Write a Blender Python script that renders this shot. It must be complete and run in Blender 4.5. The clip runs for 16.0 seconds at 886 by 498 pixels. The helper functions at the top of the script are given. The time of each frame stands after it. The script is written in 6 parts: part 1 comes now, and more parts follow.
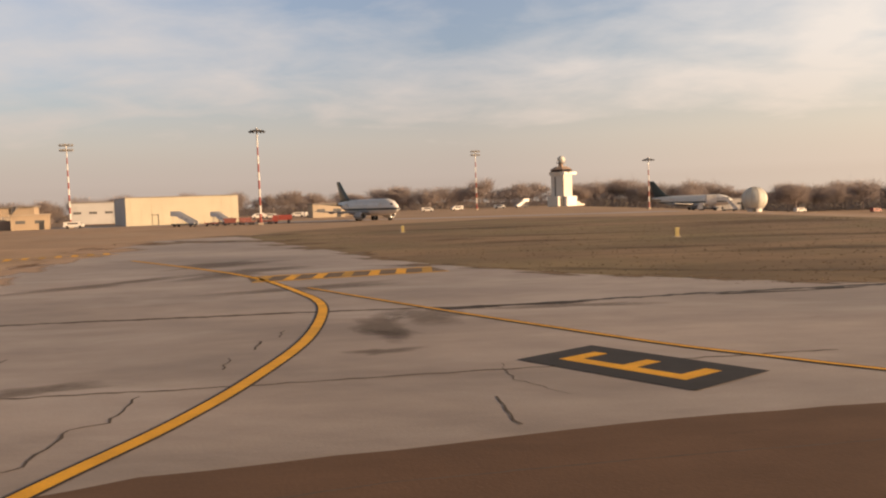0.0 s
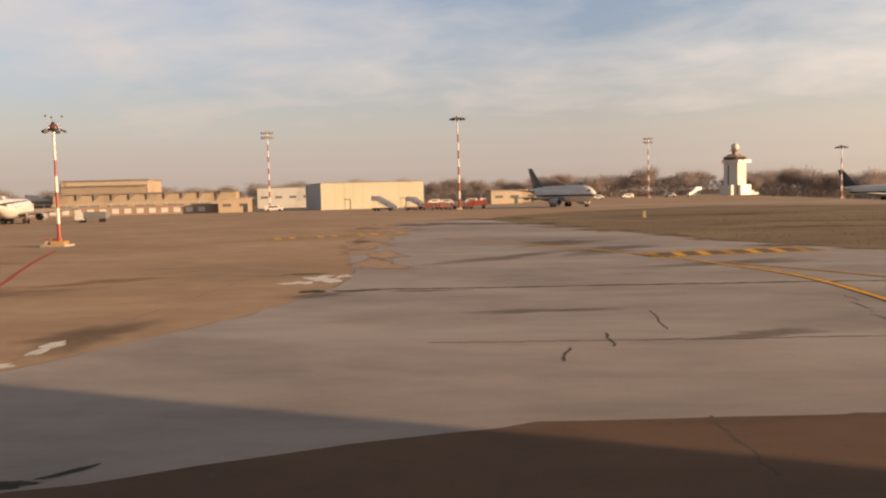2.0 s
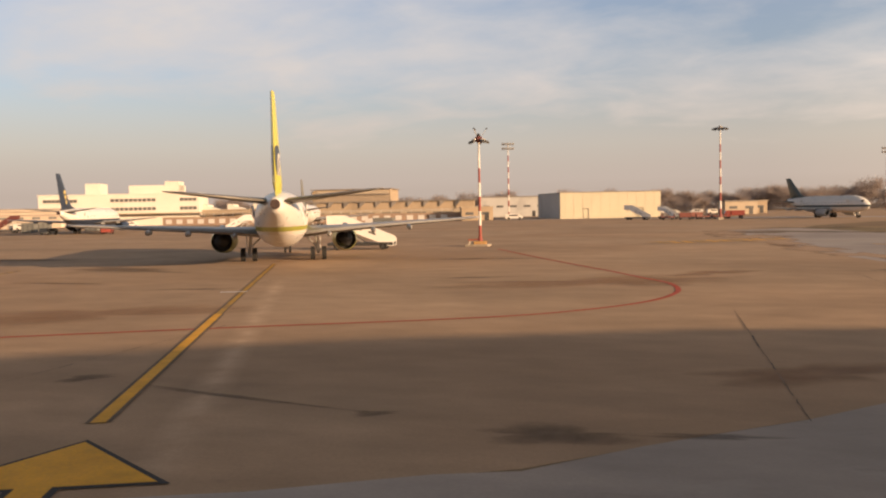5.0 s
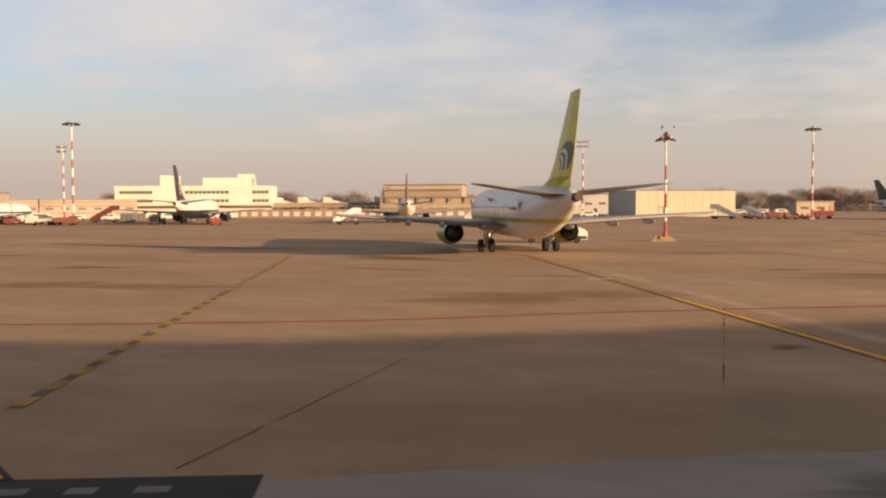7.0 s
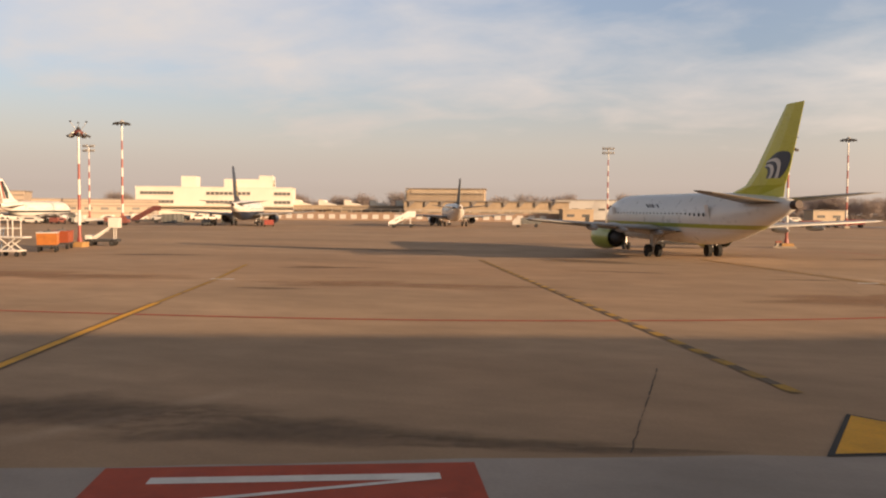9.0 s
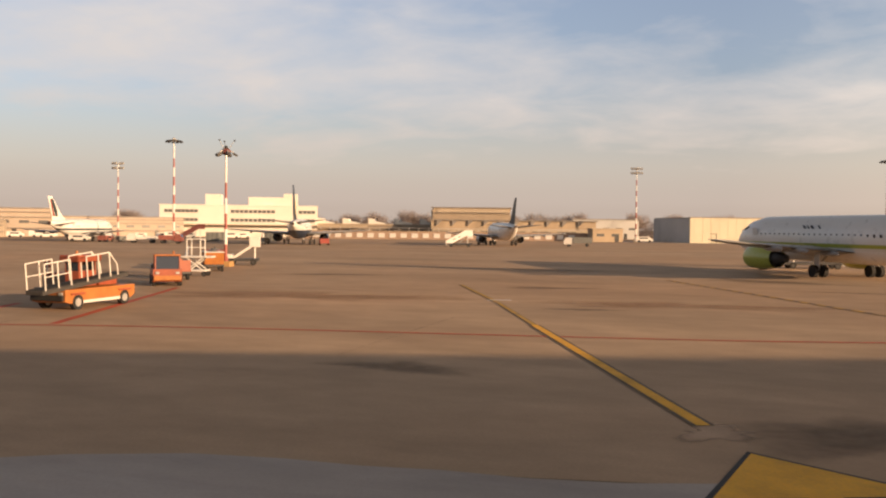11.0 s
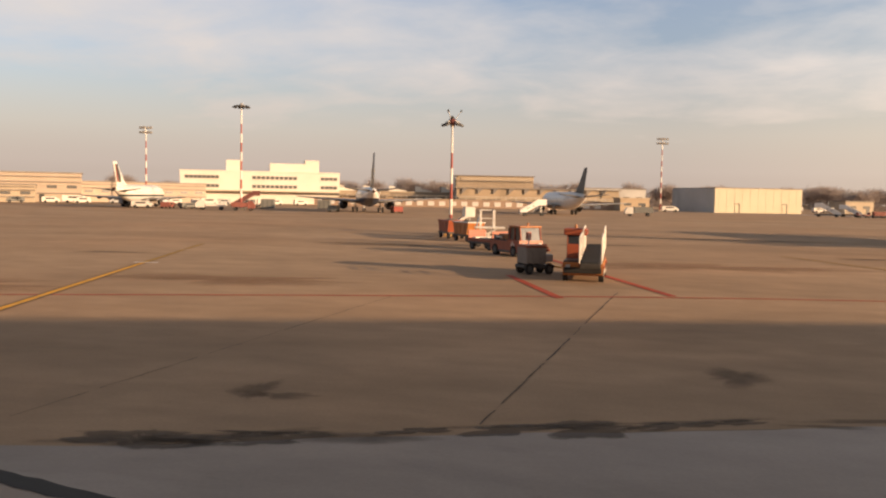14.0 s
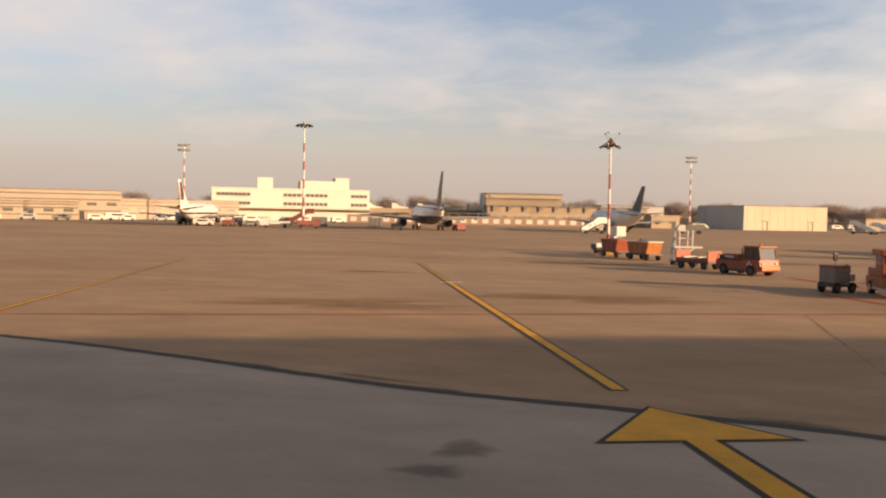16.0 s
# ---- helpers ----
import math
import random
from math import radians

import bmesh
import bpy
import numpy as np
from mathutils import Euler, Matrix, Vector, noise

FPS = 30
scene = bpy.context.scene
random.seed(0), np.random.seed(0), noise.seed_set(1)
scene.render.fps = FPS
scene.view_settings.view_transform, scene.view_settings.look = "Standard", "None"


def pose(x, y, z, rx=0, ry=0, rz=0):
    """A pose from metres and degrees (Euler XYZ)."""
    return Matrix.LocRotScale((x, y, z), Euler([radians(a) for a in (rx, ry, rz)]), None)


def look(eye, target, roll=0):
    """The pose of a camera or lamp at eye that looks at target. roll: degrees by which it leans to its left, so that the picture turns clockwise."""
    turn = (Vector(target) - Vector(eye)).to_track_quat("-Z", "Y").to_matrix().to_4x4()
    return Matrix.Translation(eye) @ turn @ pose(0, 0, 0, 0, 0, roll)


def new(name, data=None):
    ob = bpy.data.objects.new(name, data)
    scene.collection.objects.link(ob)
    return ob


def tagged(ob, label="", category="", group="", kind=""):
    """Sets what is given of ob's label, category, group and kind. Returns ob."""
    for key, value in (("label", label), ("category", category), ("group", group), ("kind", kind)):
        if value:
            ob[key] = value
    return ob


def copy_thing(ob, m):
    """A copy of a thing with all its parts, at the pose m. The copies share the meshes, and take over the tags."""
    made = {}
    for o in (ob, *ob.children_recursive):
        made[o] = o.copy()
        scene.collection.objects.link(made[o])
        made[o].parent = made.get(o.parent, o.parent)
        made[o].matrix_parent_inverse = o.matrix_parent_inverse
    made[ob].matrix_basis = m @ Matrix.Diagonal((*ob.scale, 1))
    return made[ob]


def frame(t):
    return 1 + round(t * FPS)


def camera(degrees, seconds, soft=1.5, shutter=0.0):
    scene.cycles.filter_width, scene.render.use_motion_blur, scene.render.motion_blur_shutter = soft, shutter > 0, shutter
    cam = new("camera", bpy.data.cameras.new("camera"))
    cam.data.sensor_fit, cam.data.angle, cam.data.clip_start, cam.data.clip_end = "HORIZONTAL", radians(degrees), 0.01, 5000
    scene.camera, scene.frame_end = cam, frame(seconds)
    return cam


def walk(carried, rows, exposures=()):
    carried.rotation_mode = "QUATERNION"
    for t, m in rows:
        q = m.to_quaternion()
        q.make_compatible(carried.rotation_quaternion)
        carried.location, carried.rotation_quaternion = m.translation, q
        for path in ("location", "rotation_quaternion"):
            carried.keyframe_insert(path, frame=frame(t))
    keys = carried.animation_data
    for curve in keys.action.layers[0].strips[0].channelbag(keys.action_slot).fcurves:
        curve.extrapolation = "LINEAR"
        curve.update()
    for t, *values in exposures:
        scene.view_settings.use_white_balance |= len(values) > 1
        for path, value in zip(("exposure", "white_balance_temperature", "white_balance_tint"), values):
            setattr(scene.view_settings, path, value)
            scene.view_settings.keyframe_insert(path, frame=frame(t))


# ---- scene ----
cam = camera(54.0, 16.0, soft=2.15)
EYE = 3.76
# seconds, x, y, yaw, pitch, roll
PATH = [
    (0, 0.03, 2.52, 0.03, -3.16, 2.00),
    (0.5, -3.35, 1.27, 2.28, -3.21, 1.71),
    (1, -6.67, 0.07, 4.60, -3.36, 1.55),
    (1.5, -10.09, -0.96, 6.54, -3.50, 1.58),
    (2, -13.68, -1.89, 8.71, -3.67, 1.53),
    (2.5, -17.33, -2.79, 10.41, -3.65, 1.21),
    (3, -20.94, -3.91, 12.46, -3.49, 0.75),
    (3.5, -24.34, -5.54, 14.23, -3.71, 0.25),
    (4, -27.64, -7.72, 16.25, -3.23, 0.41),
    (4.5, -30.86, -10.17, 17.67, -3.00, 0.13),
    (5, -34.26, -12.56, 19.11, -2.70, 1.13),
    (5.5, -37.81, -14.73, 20.20, -2.73, 0.22),
    (6, -41.56, -16.81, 20.65, -2.82, 0.00),
    (6.5, -45.41, -18.78, 20.62, -2.91, 0.12),
    (7, -49.26, -20.66, 20.25, -2.92, 0.30),
    (7.5, -53.00, -22.42, 19.73, -2.77, 0.25),
    (8, -56.62, -24.16, 19.29, -2.59, -0.30),
    (8.5, -60.09, -25.87, 18.85, -2.65, -0.51),
    (9, -63.67, -27.54, 18.46, -2.65, -0.43),
    (9.5, -67.29, -29.04, 18.02, -2.42, -0.48),
    (10, -70.95, -30.30, 17.50, -2.04, -0.43),
    (10.5, -74.69, -31.36, 17.21, -1.68, -0.49),
    (11, -78.50, -32.35, 16.97, -1.42, -0.63),
    (11.5, -82.40, -33.39, 16.61, -1.32, -0.85),
    (12, -86.39, -34.59, 15.86, -1.49, -1.14),
    (12.5, -90.46, -36.00, 15.22, -1.39, -0.91),
    (13, -94.58, -37.53, 14.51, -1.88, -1.30),
    (13.5, -98.72, -38.96, 13.85, -3.00, -1.32),
    (14, -102.82, -40.26, 13.29, -3.55, -1.05),
    (14.5, -106.84, -41.52, 12.87, -3.63, -0.56),
    (15, -110.81, -42.77, 12.62, -2.90, -0.81),
    (15.5, -114.78, -44.16, 12.26, -2.64, -0.70),
    (16, -118.92, -45.75, 11.81, -2.44, -1.09),
]
walk(cam, [(t, pose(x, y, EYE, 90 + pitch, roll, yaw)) for t, x, y, yaw, pitch, roll in PATH], exposures=[(t, stops, 6620, 13) for t, stops in ((0.0, 0.90), (2.0, 0.89), (3.5, 0.87), (5.0, 0.91), (9.0, 0.98), (12.5, 0.95), (14.4, 1.01), (15.5, 1.02), (16.0, 1.01))])

# ---- light ----
SUN_EL, SUN_AZ = 10.0, -16.0  # degrees: height, and bearing from +x towards +y
sun_way = Vector((math.cos(radians(SUN_EL)) * math.cos(radians(SUN_AZ)), math.cos(radians(SUN_EL)) * math.sin(radians(SUN_AZ)), math.sin(radians(SUN_EL))))
sun = new("sun", bpy.data.lights.new("sun", "SUN"))
sun.data.energy, sun.data.angle, sun.data.color = 4.3, radians(0.5), (1.0, 0.66, 0.37)
sun.matrix_basis = look(sun_way * 50, (0, 0, 0))

world = bpy.data.worlds.new("sky")
scene.world = world
world.use_nodes = True


def sky_nodes(tree):
    n, l = tree.nodes, tree.links
    n.clear()
    out, bg = n.new("ShaderNodeOutputWorld"), n.new("ShaderNodeBackground")
    sky = n.new("ShaderNodeTexSky")
    sky.sky_type, sky.sun_disc = "NISHITA", False
    sky.sun_elevation, sky.sun_rotation = radians(SUN_EL), radians(90 - SUN_AZ)
    sky.air_density, sky.dust_density, sky.ozone_density = 1.0, 2.5, 1.5
    co = n.new("ShaderNodeTexCoord")
    sep = n.new("ShaderNodeSeparateXYZ")
    l.new(co.outputs["Generated"], sep.inputs[0])
    # clouds lie on a far flat layer: bearing over height
    up = n.new("ShaderNodeMath"); up.operation = "ADD"; up.inputs[1].default_value = 0.20
    l.new(sep.outputs["Z"], up.inputs[0])
    flat = []
    for axis in "XY":
        d = n.new("ShaderNodeMath"); d.operation = "DIVIDE"
        l.new(sep.outputs[axis], d.inputs[0]); l.new(up.outputs[0], d.inputs[1])
        flat.append(d)
    comb = n.new("ShaderNodeCombineXYZ")
    l.new(flat[0].outputs[0], comb.inputs[0]); l.new(flat[1].outputs[0], comb.inputs[1])
    mp = n.new("ShaderNodeMapping")
    mp.inputs["Rotation"].default_value = (0, 0, radians(13)); mp.inputs["Scale"].default_value = (0.85, 1.0, 1.0)
    mp.inputs["Location"].default_value = (3.1, 1.7, 0)
    l.new(comb.outputs[0], mp.inputs[0])
    big, fine = n.new("ShaderNodeTexNoise"), n.new("ShaderNodeTexNoise")
    big.inputs["Scale"].default_value, big.inputs["Detail"].default_value, big.inputs["Roughness"].default_value = 0.95, 8, 0.58
    fine.inputs["Scale"].default_value, fine.inputs["Detail"].default_value, fine.inputs["Distortion"].default_value = 2.8, 7, 0.8
    l.new(mp.outputs[0], big.inputs["Vector"]); l.new(mp.outputs[0], fine.inputs["Vector"])
    mixn = n.new("ShaderNodeMix"); mixn.inputs[0].default_value = 0.28
    l.new(big.outputs[0], mixn.inputs[2]); l.new(fine.outputs[0], mixn.inputs[3])
    ramp = n.new("ShaderNodeValToRGB")
    ramp.color_ramp.elements[0].position, ramp.color_ramp.elements[1].position = 0.39, 0.62
    ramp.color_ramp.elements[0].color, ramp.color_ramp.elements[1].color = (0.14, 0.14, 0.14, 1), (0.95, 0.95, 0.95, 1)
    l.new(mixn.outputs[0], ramp.inputs[0])
    # colour of cloud and haze by height above the horizon
    col = n.new("ShaderNodeValToRGB")
    e = col.color_ramp.elements
    e[0].position, e[0].color = 0.0, HAZE_LOW
    e[1].position, e[1].color = 1.0, ZENITH
    for p, c in ((0.02, HAZE_LOW), (0.07, HAZE_MID), (0.15, CLOUD_MID), (0.30, CLOUD_HIGH), (0.46, ZENITH)):
        k = e.new(p); k.color = c
    l.new(sep.outputs["Z"], col.inputs[0])
    # the haze covers the sky towards the horizon
    cover = n.new("ShaderNodeMapRange")
    cover.inputs["From Min"].default_value, cover.inputs["From Max"].default_value = 0.03, 0.17
    cover.inputs["To Min"].default_value, cover.inputs["To Max"].default_value = 1.0, 0.0
    l.new(sep.outputs["Z"], cover.inputs["Value"])
    mx = n.new("ShaderNodeMath"); mx.operation = "MAXIMUM"
    l.new(ramp.outputs[0], mx.inputs[0]); l.new(cover.outputs[0], mx.inputs[1])
    # a cloud sheet added overhead, above the view, to make the skylight less blue
    lid = n.new("ShaderNodeMapRange")
    lid.inputs["From Min"].default_value, lid.inputs["From Max"].default_value = 0.32, 0.48
    l.new(sep.outputs["Z"], lid.inputs["Value"])
    mx2 = n.new("ShaderNodeMath"); mx2.operation = "MAXIMUM"
    l.new(mx.outputs[0], mx2.inputs[0]); l.new(lid.outputs[0], mx2.inputs[1])
    gain = n.new("ShaderNodeMix"); gain.data_type = "RGBA"; gain.blend_type = "MULTIPLY"
    gain.inputs[0].default_value = 1.0
    l.new(sky.outputs[0], gain.inputs[6]); gain.inputs[7].default_value = BLUE_GAIN
    mix = n.new("ShaderNodeMix"); mix.data_type = "RGBA"
    l.new(mx2.outputs[0], mix.inputs[0]); l.new(gain.outputs[2], mix.inputs[6]); l.new(col.outputs[0], mix.inputs[7])
    # the haze brightens towards the sun's side
    side = n.new("ShaderNodeMapRange")
    side.inputs["From Min"].default_value, side.inputs["From Max"].default_value = 0.02, 0.60
    l.new(sep.outputs["X"], side.inputs["Value"])
    tint = n.new("ShaderNodeMix"); tint.data_type = "RGBA"
    tint.inputs[6].default_value, tint.inputs[7].default_value = (1.0, 1.0, 1.0, 1), (1.45, 1.40, 1.28, 1)
    l.new(side.outputs[0], tint.inputs[0])
    glow = n.new("ShaderNodeMix"); glow.data_type = "RGBA"; glow.blend_type = "MULTIPLY"; glow.inputs[0].default_value = 1.0
    l.new(mix.outputs[2], glow.inputs[6]); l.new(tint.outputs[2], glow.inputs[7])
    l.new(glow.outputs[2], bg.inputs[0]); bg.inputs[1].default_value = SKY_STRENGTH
    l.new(bg.outputs[0], out.inputs[0])


SKY_STRENGTH = 0.0505
BLUE_GAIN = (1.92, 1.84, 2.06, 1)
HAZE_LOW, HAZE_MID = (5.6, 4.65, 3.9, 1), (6.8, 5.95, 5.15, 1)
CLOUD_MID, CLOUD_HIGH, ZENITH = (7.3, 6.8, 6.4, 1), (7.2, 7.1, 7.05, 1), (1.72, 1.70, 1.76, 1)
sky_nodes(world.node_tree)


# ---- materials ----
def mat(name, colour, rough=0.6, metal=0.0, vary=0.12, scale=1.0, bump=0.0, stain=0.0, spec=0.5, coord="Object", fine=14.0, dark=None, stretch=(1, 1, 1)):
    """Paint or mineral surface: fine grain, broad patches, optional darker stains and relief."""
    m = bpy.data.materials.new(name)
    m.use_nodes = True
    n, l = m.node_tree.nodes, m.node_tree.links
    b = n["Principled BSDF"]
    b.inputs["Metallic"].default_value = metal
    b.inputs["Specular IOR Level"].default_value = spec
    co = n.new("ShaderNodeTexCoord")
    mp = n.new("ShaderNodeMapping"); mp.inputs["Scale"].default_value = stretch
    l.new(co.outputs[coord], mp.inputs[0])
    a, f = n.new("ShaderNodeTexNoise"), n.new("ShaderNodeTexNoise")
    a.inputs["Scale"].default_value, a.inputs["Detail"].default_value = scale, 5
    f.inputs["Scale"].default_value, f.inputs["Detail"].default_value = scale * fine, 4
    l.new(mp.outputs[0], a.inputs["Vector"]); l.new(mp.outputs[0], f.inputs["Vector"])
    mixn = n.new("ShaderNodeMix"); mixn.inputs[0].default_value = 0.4
    l.new(a.outputs[0], mixn.inputs[2]); l.new(f.outputs[0], mixn.inputs[3])
    rg = n.new("ShaderNodeMapRange")
    rg.inputs["From Min"].default_value, rg.inputs["From Max"].default_value = 0.3, 0.7
    rg.inputs["To Min"].default_value, rg.inputs["To Max"].default_value = 1 - vary, 1 + vary
    l.new(mixn.outputs[0], rg.inputs["Value"])
    mul = n.new("ShaderNodeMix"); mul.data_type = "RGBA"; mul.blend_type = "MULTIPLY"; mul.inputs[0].default_value = 1
    mul.inputs[6].default_value = (*colour, 1)
    l.new(rg.outputs[0], mul.inputs[7])
    last = mul.outputs[2]
    if stain:
        s = n.new("ShaderNodeTexNoise")
        s.inputs["Scale"].default_value, s.inputs["Detail"].default_value, s.inputs["Distortion"].default_value = scale * 0.6, 6, 0.6
        mo = n.new("ShaderNodeMapping"); mo.inputs["Location"].default_value = (13, 7, 3); mo.inputs["Scale"].default_value = stretch
        l.new(co.outputs[coord], mo.inputs[0]); l.new(mo.outputs[0], s.inputs["Vector"])
        r = n.new("ShaderNodeMapRange")
        r.inputs["From Min"].default_value, r.inputs["From Max"].default_value = 0.54, 0.70
        r.inputs["To Max"].default_value = stain
        l.new(s.outputs[0], r.inputs["Value"])
        d = n.new("ShaderNodeMix"); d.data_type = "RGBA"
        l.new(r.outputs[0], d.inputs[0]); l.new(last, d.inputs[6])
        d.inputs[7].default_value = (*(dark or [c * 0.35 for c in colour]), 1)
        last = d.outputs[2]
    l.new(last, b.inputs["Base Color"])
    rr = n.new("ShaderNodeMapRange")
    rr.inputs["To Min"].default_value, rr.inputs["To Max"].default_value = max(rough - 0.1, 0.03), min(rough + 0.1, 1)
    l.new(f.outputs[0], rr.inputs["Value"]); l.new(rr.outputs[0], b.inputs["Roughness"])
    if bump:
        bp = n.new("ShaderNodeBump"); bp.inputs["Strength"].default_value = bump; bp.inputs["Distance"].default_value = 0.02
        l.new(f.outputs[0], bp.inputs["Height"]); l.new(bp.outputs[0], b.inputs["Normal"])
    return m


def paving(name, colour, dark, rust, streak=0.0, turn=0.0, marks=0.5, clouds=0.3, pale=None, tracks=(), gloss=0.22):
    """Worn pavement or dry ground: drifting tone, cloudy wear, dark blots, rusty tints, streaks and grain, in metres."""
    m = bpy.data.materials.new(name)
    m.use_nodes = True
    n, l = m.node_tree.nodes, m.node_tree.links
    b = n["Principled BSDF"]
    b.inputs["Specular IOR Level"].default_value = gloss
    co = n.new("ShaderNodeTexCoord")

    def noise(scale, detail=5, stretch=(1, 1, 1), shift=(0, 0, 0), rough=0.55, bend=0.0):
        mp = n.new("ShaderNodeMapping")
        mp.inputs["Rotation"].default_value = (0, 0, radians(-turn)); mp.inputs["Scale"].default_value = stretch; mp.inputs["Location"].default_value = shift
        t = n.new("ShaderNodeTexNoise")
        t.inputs["Scale"].default_value, t.inputs["Detail"].default_value, t.inputs["Roughness"].default_value, t.inputs["Distortion"].default_value = scale, detail, rough, bend
        l.new(co.outputs["Object"], mp.inputs[0]); l.new(mp.outputs[0], t.inputs["Vector"])
        return t.outputs[0]

    def span(v, a, b2, c, d):
        r = n.new("ShaderNodeMapRange")
        for k, x in zip(("From Min", "From Max", "To Min", "To Max"), (a, b2, c, d)):
            r.inputs[k].default_value = x
        l.new(v, r.inputs["Value"])
        return r.outputs[0]

    def blend(fac, base, tone, how="MIX"):
        x = n.new("ShaderNodeMix"); x.data_type = "RGBA"; x.blend_type = how
        if isinstance(fac, float):
            x.inputs[0].default_value = fac
        else:
            l.new(fac, x.inputs[0])
        l.new(base, x.inputs[6])
        if isinstance(tone, tuple):
            x.inputs[7].default_value = (*tone, 1)
        else:
            l.new(tone, x.inputs[7])
        return x.outputs[2]

    rgb = n.new("ShaderNodeRGB"); rgb.outputs[0].default_value = (*colour, 1)
    last = rgb.outputs[0]
    last = blend(span(noise(0.035, 4, shift=(5, 2, 0)), 0.42, 0.66, 0.0, 0.55), last, rust)
    last = blend(1.0, last, span(noise(0.09, 6, (0.6, 1.2, 1), (1, 9, 0), 0.6, 0.5), 0.3, 0.7, 1 - clouds, 1 + clouds), "MULTIPLY")
    last = blend(1.0, last, span(noise(0.6, 5, (0.7, 1.1, 1), (3, 3, 0), 0.6), 0.3, 0.7, 0.88, 1.12), "MULTIPLY")
    last = blend(span(noise(0.22, 7, (0.5, 1.3, 1), (21, 4, 0), 0.65, 0.8), 0.58, 0.74, 0.0, marks), last, dark)
    last = blend(span(noise(1.1, 5, (0.6, 1.2, 1), (2, 31, 0), 0.6, 0.5), 0.66, 0.74, 0.0, marks * 0.9), last, dark)
    if streak:
        last = blend(span(noise(0.35, 6, (0.06, 1.6, 1), (7, 8, 0), 0.6, 0.2), 0.52, 0.68, 0.0, streak), last, dark)
    if pale:
        last = blend(span(noise(0.13, 6, (0.6, 1.1, 1), (41, 17, 0), 0.6, 0.6), 0.50, 0.68, 0.0, 0.75), last, pale)
    for x0, y0, x1, y1, wide in tracks:
        # a scuffed wheel track from one point to another, broken up by noise
        a = math.atan2(y1 - y0, x1 - x0)
        mp = n.new("ShaderNodeMapping"); mp.vector_type = "TEXTURE"
        mp.inputs["Location"].default_value, mp.inputs["Rotation"].default_value = ((x0 + x1) / 2, (y0 + y1) / 2, 0), (0, 0, a)
        l.new(co.outputs["Object"], mp.inputs[0])
        sp = n.new("ShaderNodeSeparateXYZ"); l.new(mp.outputs[0], sp.inputs[0])
        half = math.hypot(x1 - x0, y1 - y0) / 2
        fac = None
        for axis, reach, soft in (("X", half, 4.0), ("Y", wide / 2, wide * 0.45)):
            ab = n.new("ShaderNodeMath"); ab.operation = "ABSOLUTE"
            l.new(sp.outputs[axis], ab.inputs[0])
            f = span(ab.outputs[0], reach - soft, reach, 1.0, 0.0)
            if fac is None:
                fac = f
            else:
                mu = n.new("ShaderNodeMath"); mu.operation = "MULTIPLY"
                l.new(fac, mu.inputs[0]); l.new(f, mu.inputs[1])
                fac = mu.outputs[0]
        mu = n.new("ShaderNodeMath"); mu.operation = "MULTIPLY"
        l.new(fac, mu.inputs[0]); l.new(span(noise(0.8, 5, shift=(9, 9, 0)), 0.35, 0.6, 0.1, 0.6), mu.inputs[1])
        last = blend(mu.outputs[0], last, tuple(min(c * 1.45, 0.7) + 0.04 for c in colour))
    grain = noise(14.0, 3)
    last = blend(1.0, last, span(grain, 0.3, 0.7, 0.93, 1.07), "MULTIPLY")
    l.new(last, b.inputs["Base Color"])
    l.new(span(grain, 0.0, 1.0, 0.78, 0.98) if gloss < 0.4 else span(grain, 0.0, 1.0, 0.52, 0.74), b.inputs["Roughness"])
    bp = n.new("ShaderNodeBump"); bp.inputs["Strength"].default_value = 0.2; bp.inputs["Distance"].default_value = 0.02
    l.new(grain, bp.inputs["Height"]); l.new(bp.outputs[0], b.inputs["Normal"])
    return m


CONCRETE = paving("pale_concrete", (0.300, 0.256, 0.225), (0.18, 0.145, 0.120), (0.285, 0.225, 0.18), 0.14, 20, 0.42, 0.30, (0.40, 0.352, 0.318), gloss=0.5)
APRON = paving("worn_apron", (0.362, 0.260, 0.174), (0.225, 0.162, 0.116), (0.36, 0.228, 0.138), 0.12, 18, 0.34, 0.20, None, ((-58.5, 29.8, -41.0, -4.8, 1.1), (-72.6, -10.5, -75.2, -18.6, 0.9)))
GREYBROWN = paving("grey_brown_asphalt", (0.35, 0.283, 0.232), (0.20, 0.155, 0.125), (0.34, 0.262, 0.205), 0.05, 15, 0.35, 0.2, gloss=0.5)
BROWN = paving("brown_asphalt", (0.130, 0.081, 0.054), (0.07, 0.05, 0.038), (0.138, 0.078, 0.046), 0.1, 15, 0.4, 0.22)
GRASS = paving("dry_grass", (0.205, 0.142, 0.085), (0.10, 0.074, 0.05), (0.155, 0.145, 0.066), 0.5, -12, 0.55, 0.30)
SEAL = mat("black_sealant", (0.035, 0.031, 0.028), 0.7, vary=0.3, scale=2, spec=0.3)
CRACK = mat("dark_crack", (0.10, 0.082, 0.070), 0.9, vary=0.3, scale=3, spec=0.2)
GRIME = mat("oil_grime", (0.085, 0.073, 0.065), 0.8, vary=0.3, scale=1.2, spec=0.3, stain=0.5, dark=(0.14, 0.12, 0.105))
PATCHED = mat("worn_white_paint", (0.22, 0.20, 0.19), 0.9, vary=0.2, scale=1.0, spec=0.2)
BLACKP = mat("black_paint", (0.030, 0.028, 0.028), 0.75, vary=0.25, scale=1.5, stain=0.3, dark=(0.07, 0.06, 0.055), spec=0.3)
YELLOWP = mat("yellow_paint", (0.70, 0.36, 0.02), 0.7, vary=0.2, scale=1.2, stain=0.4, dark=(0.36, 0.22, 0.03), spec=0.3)
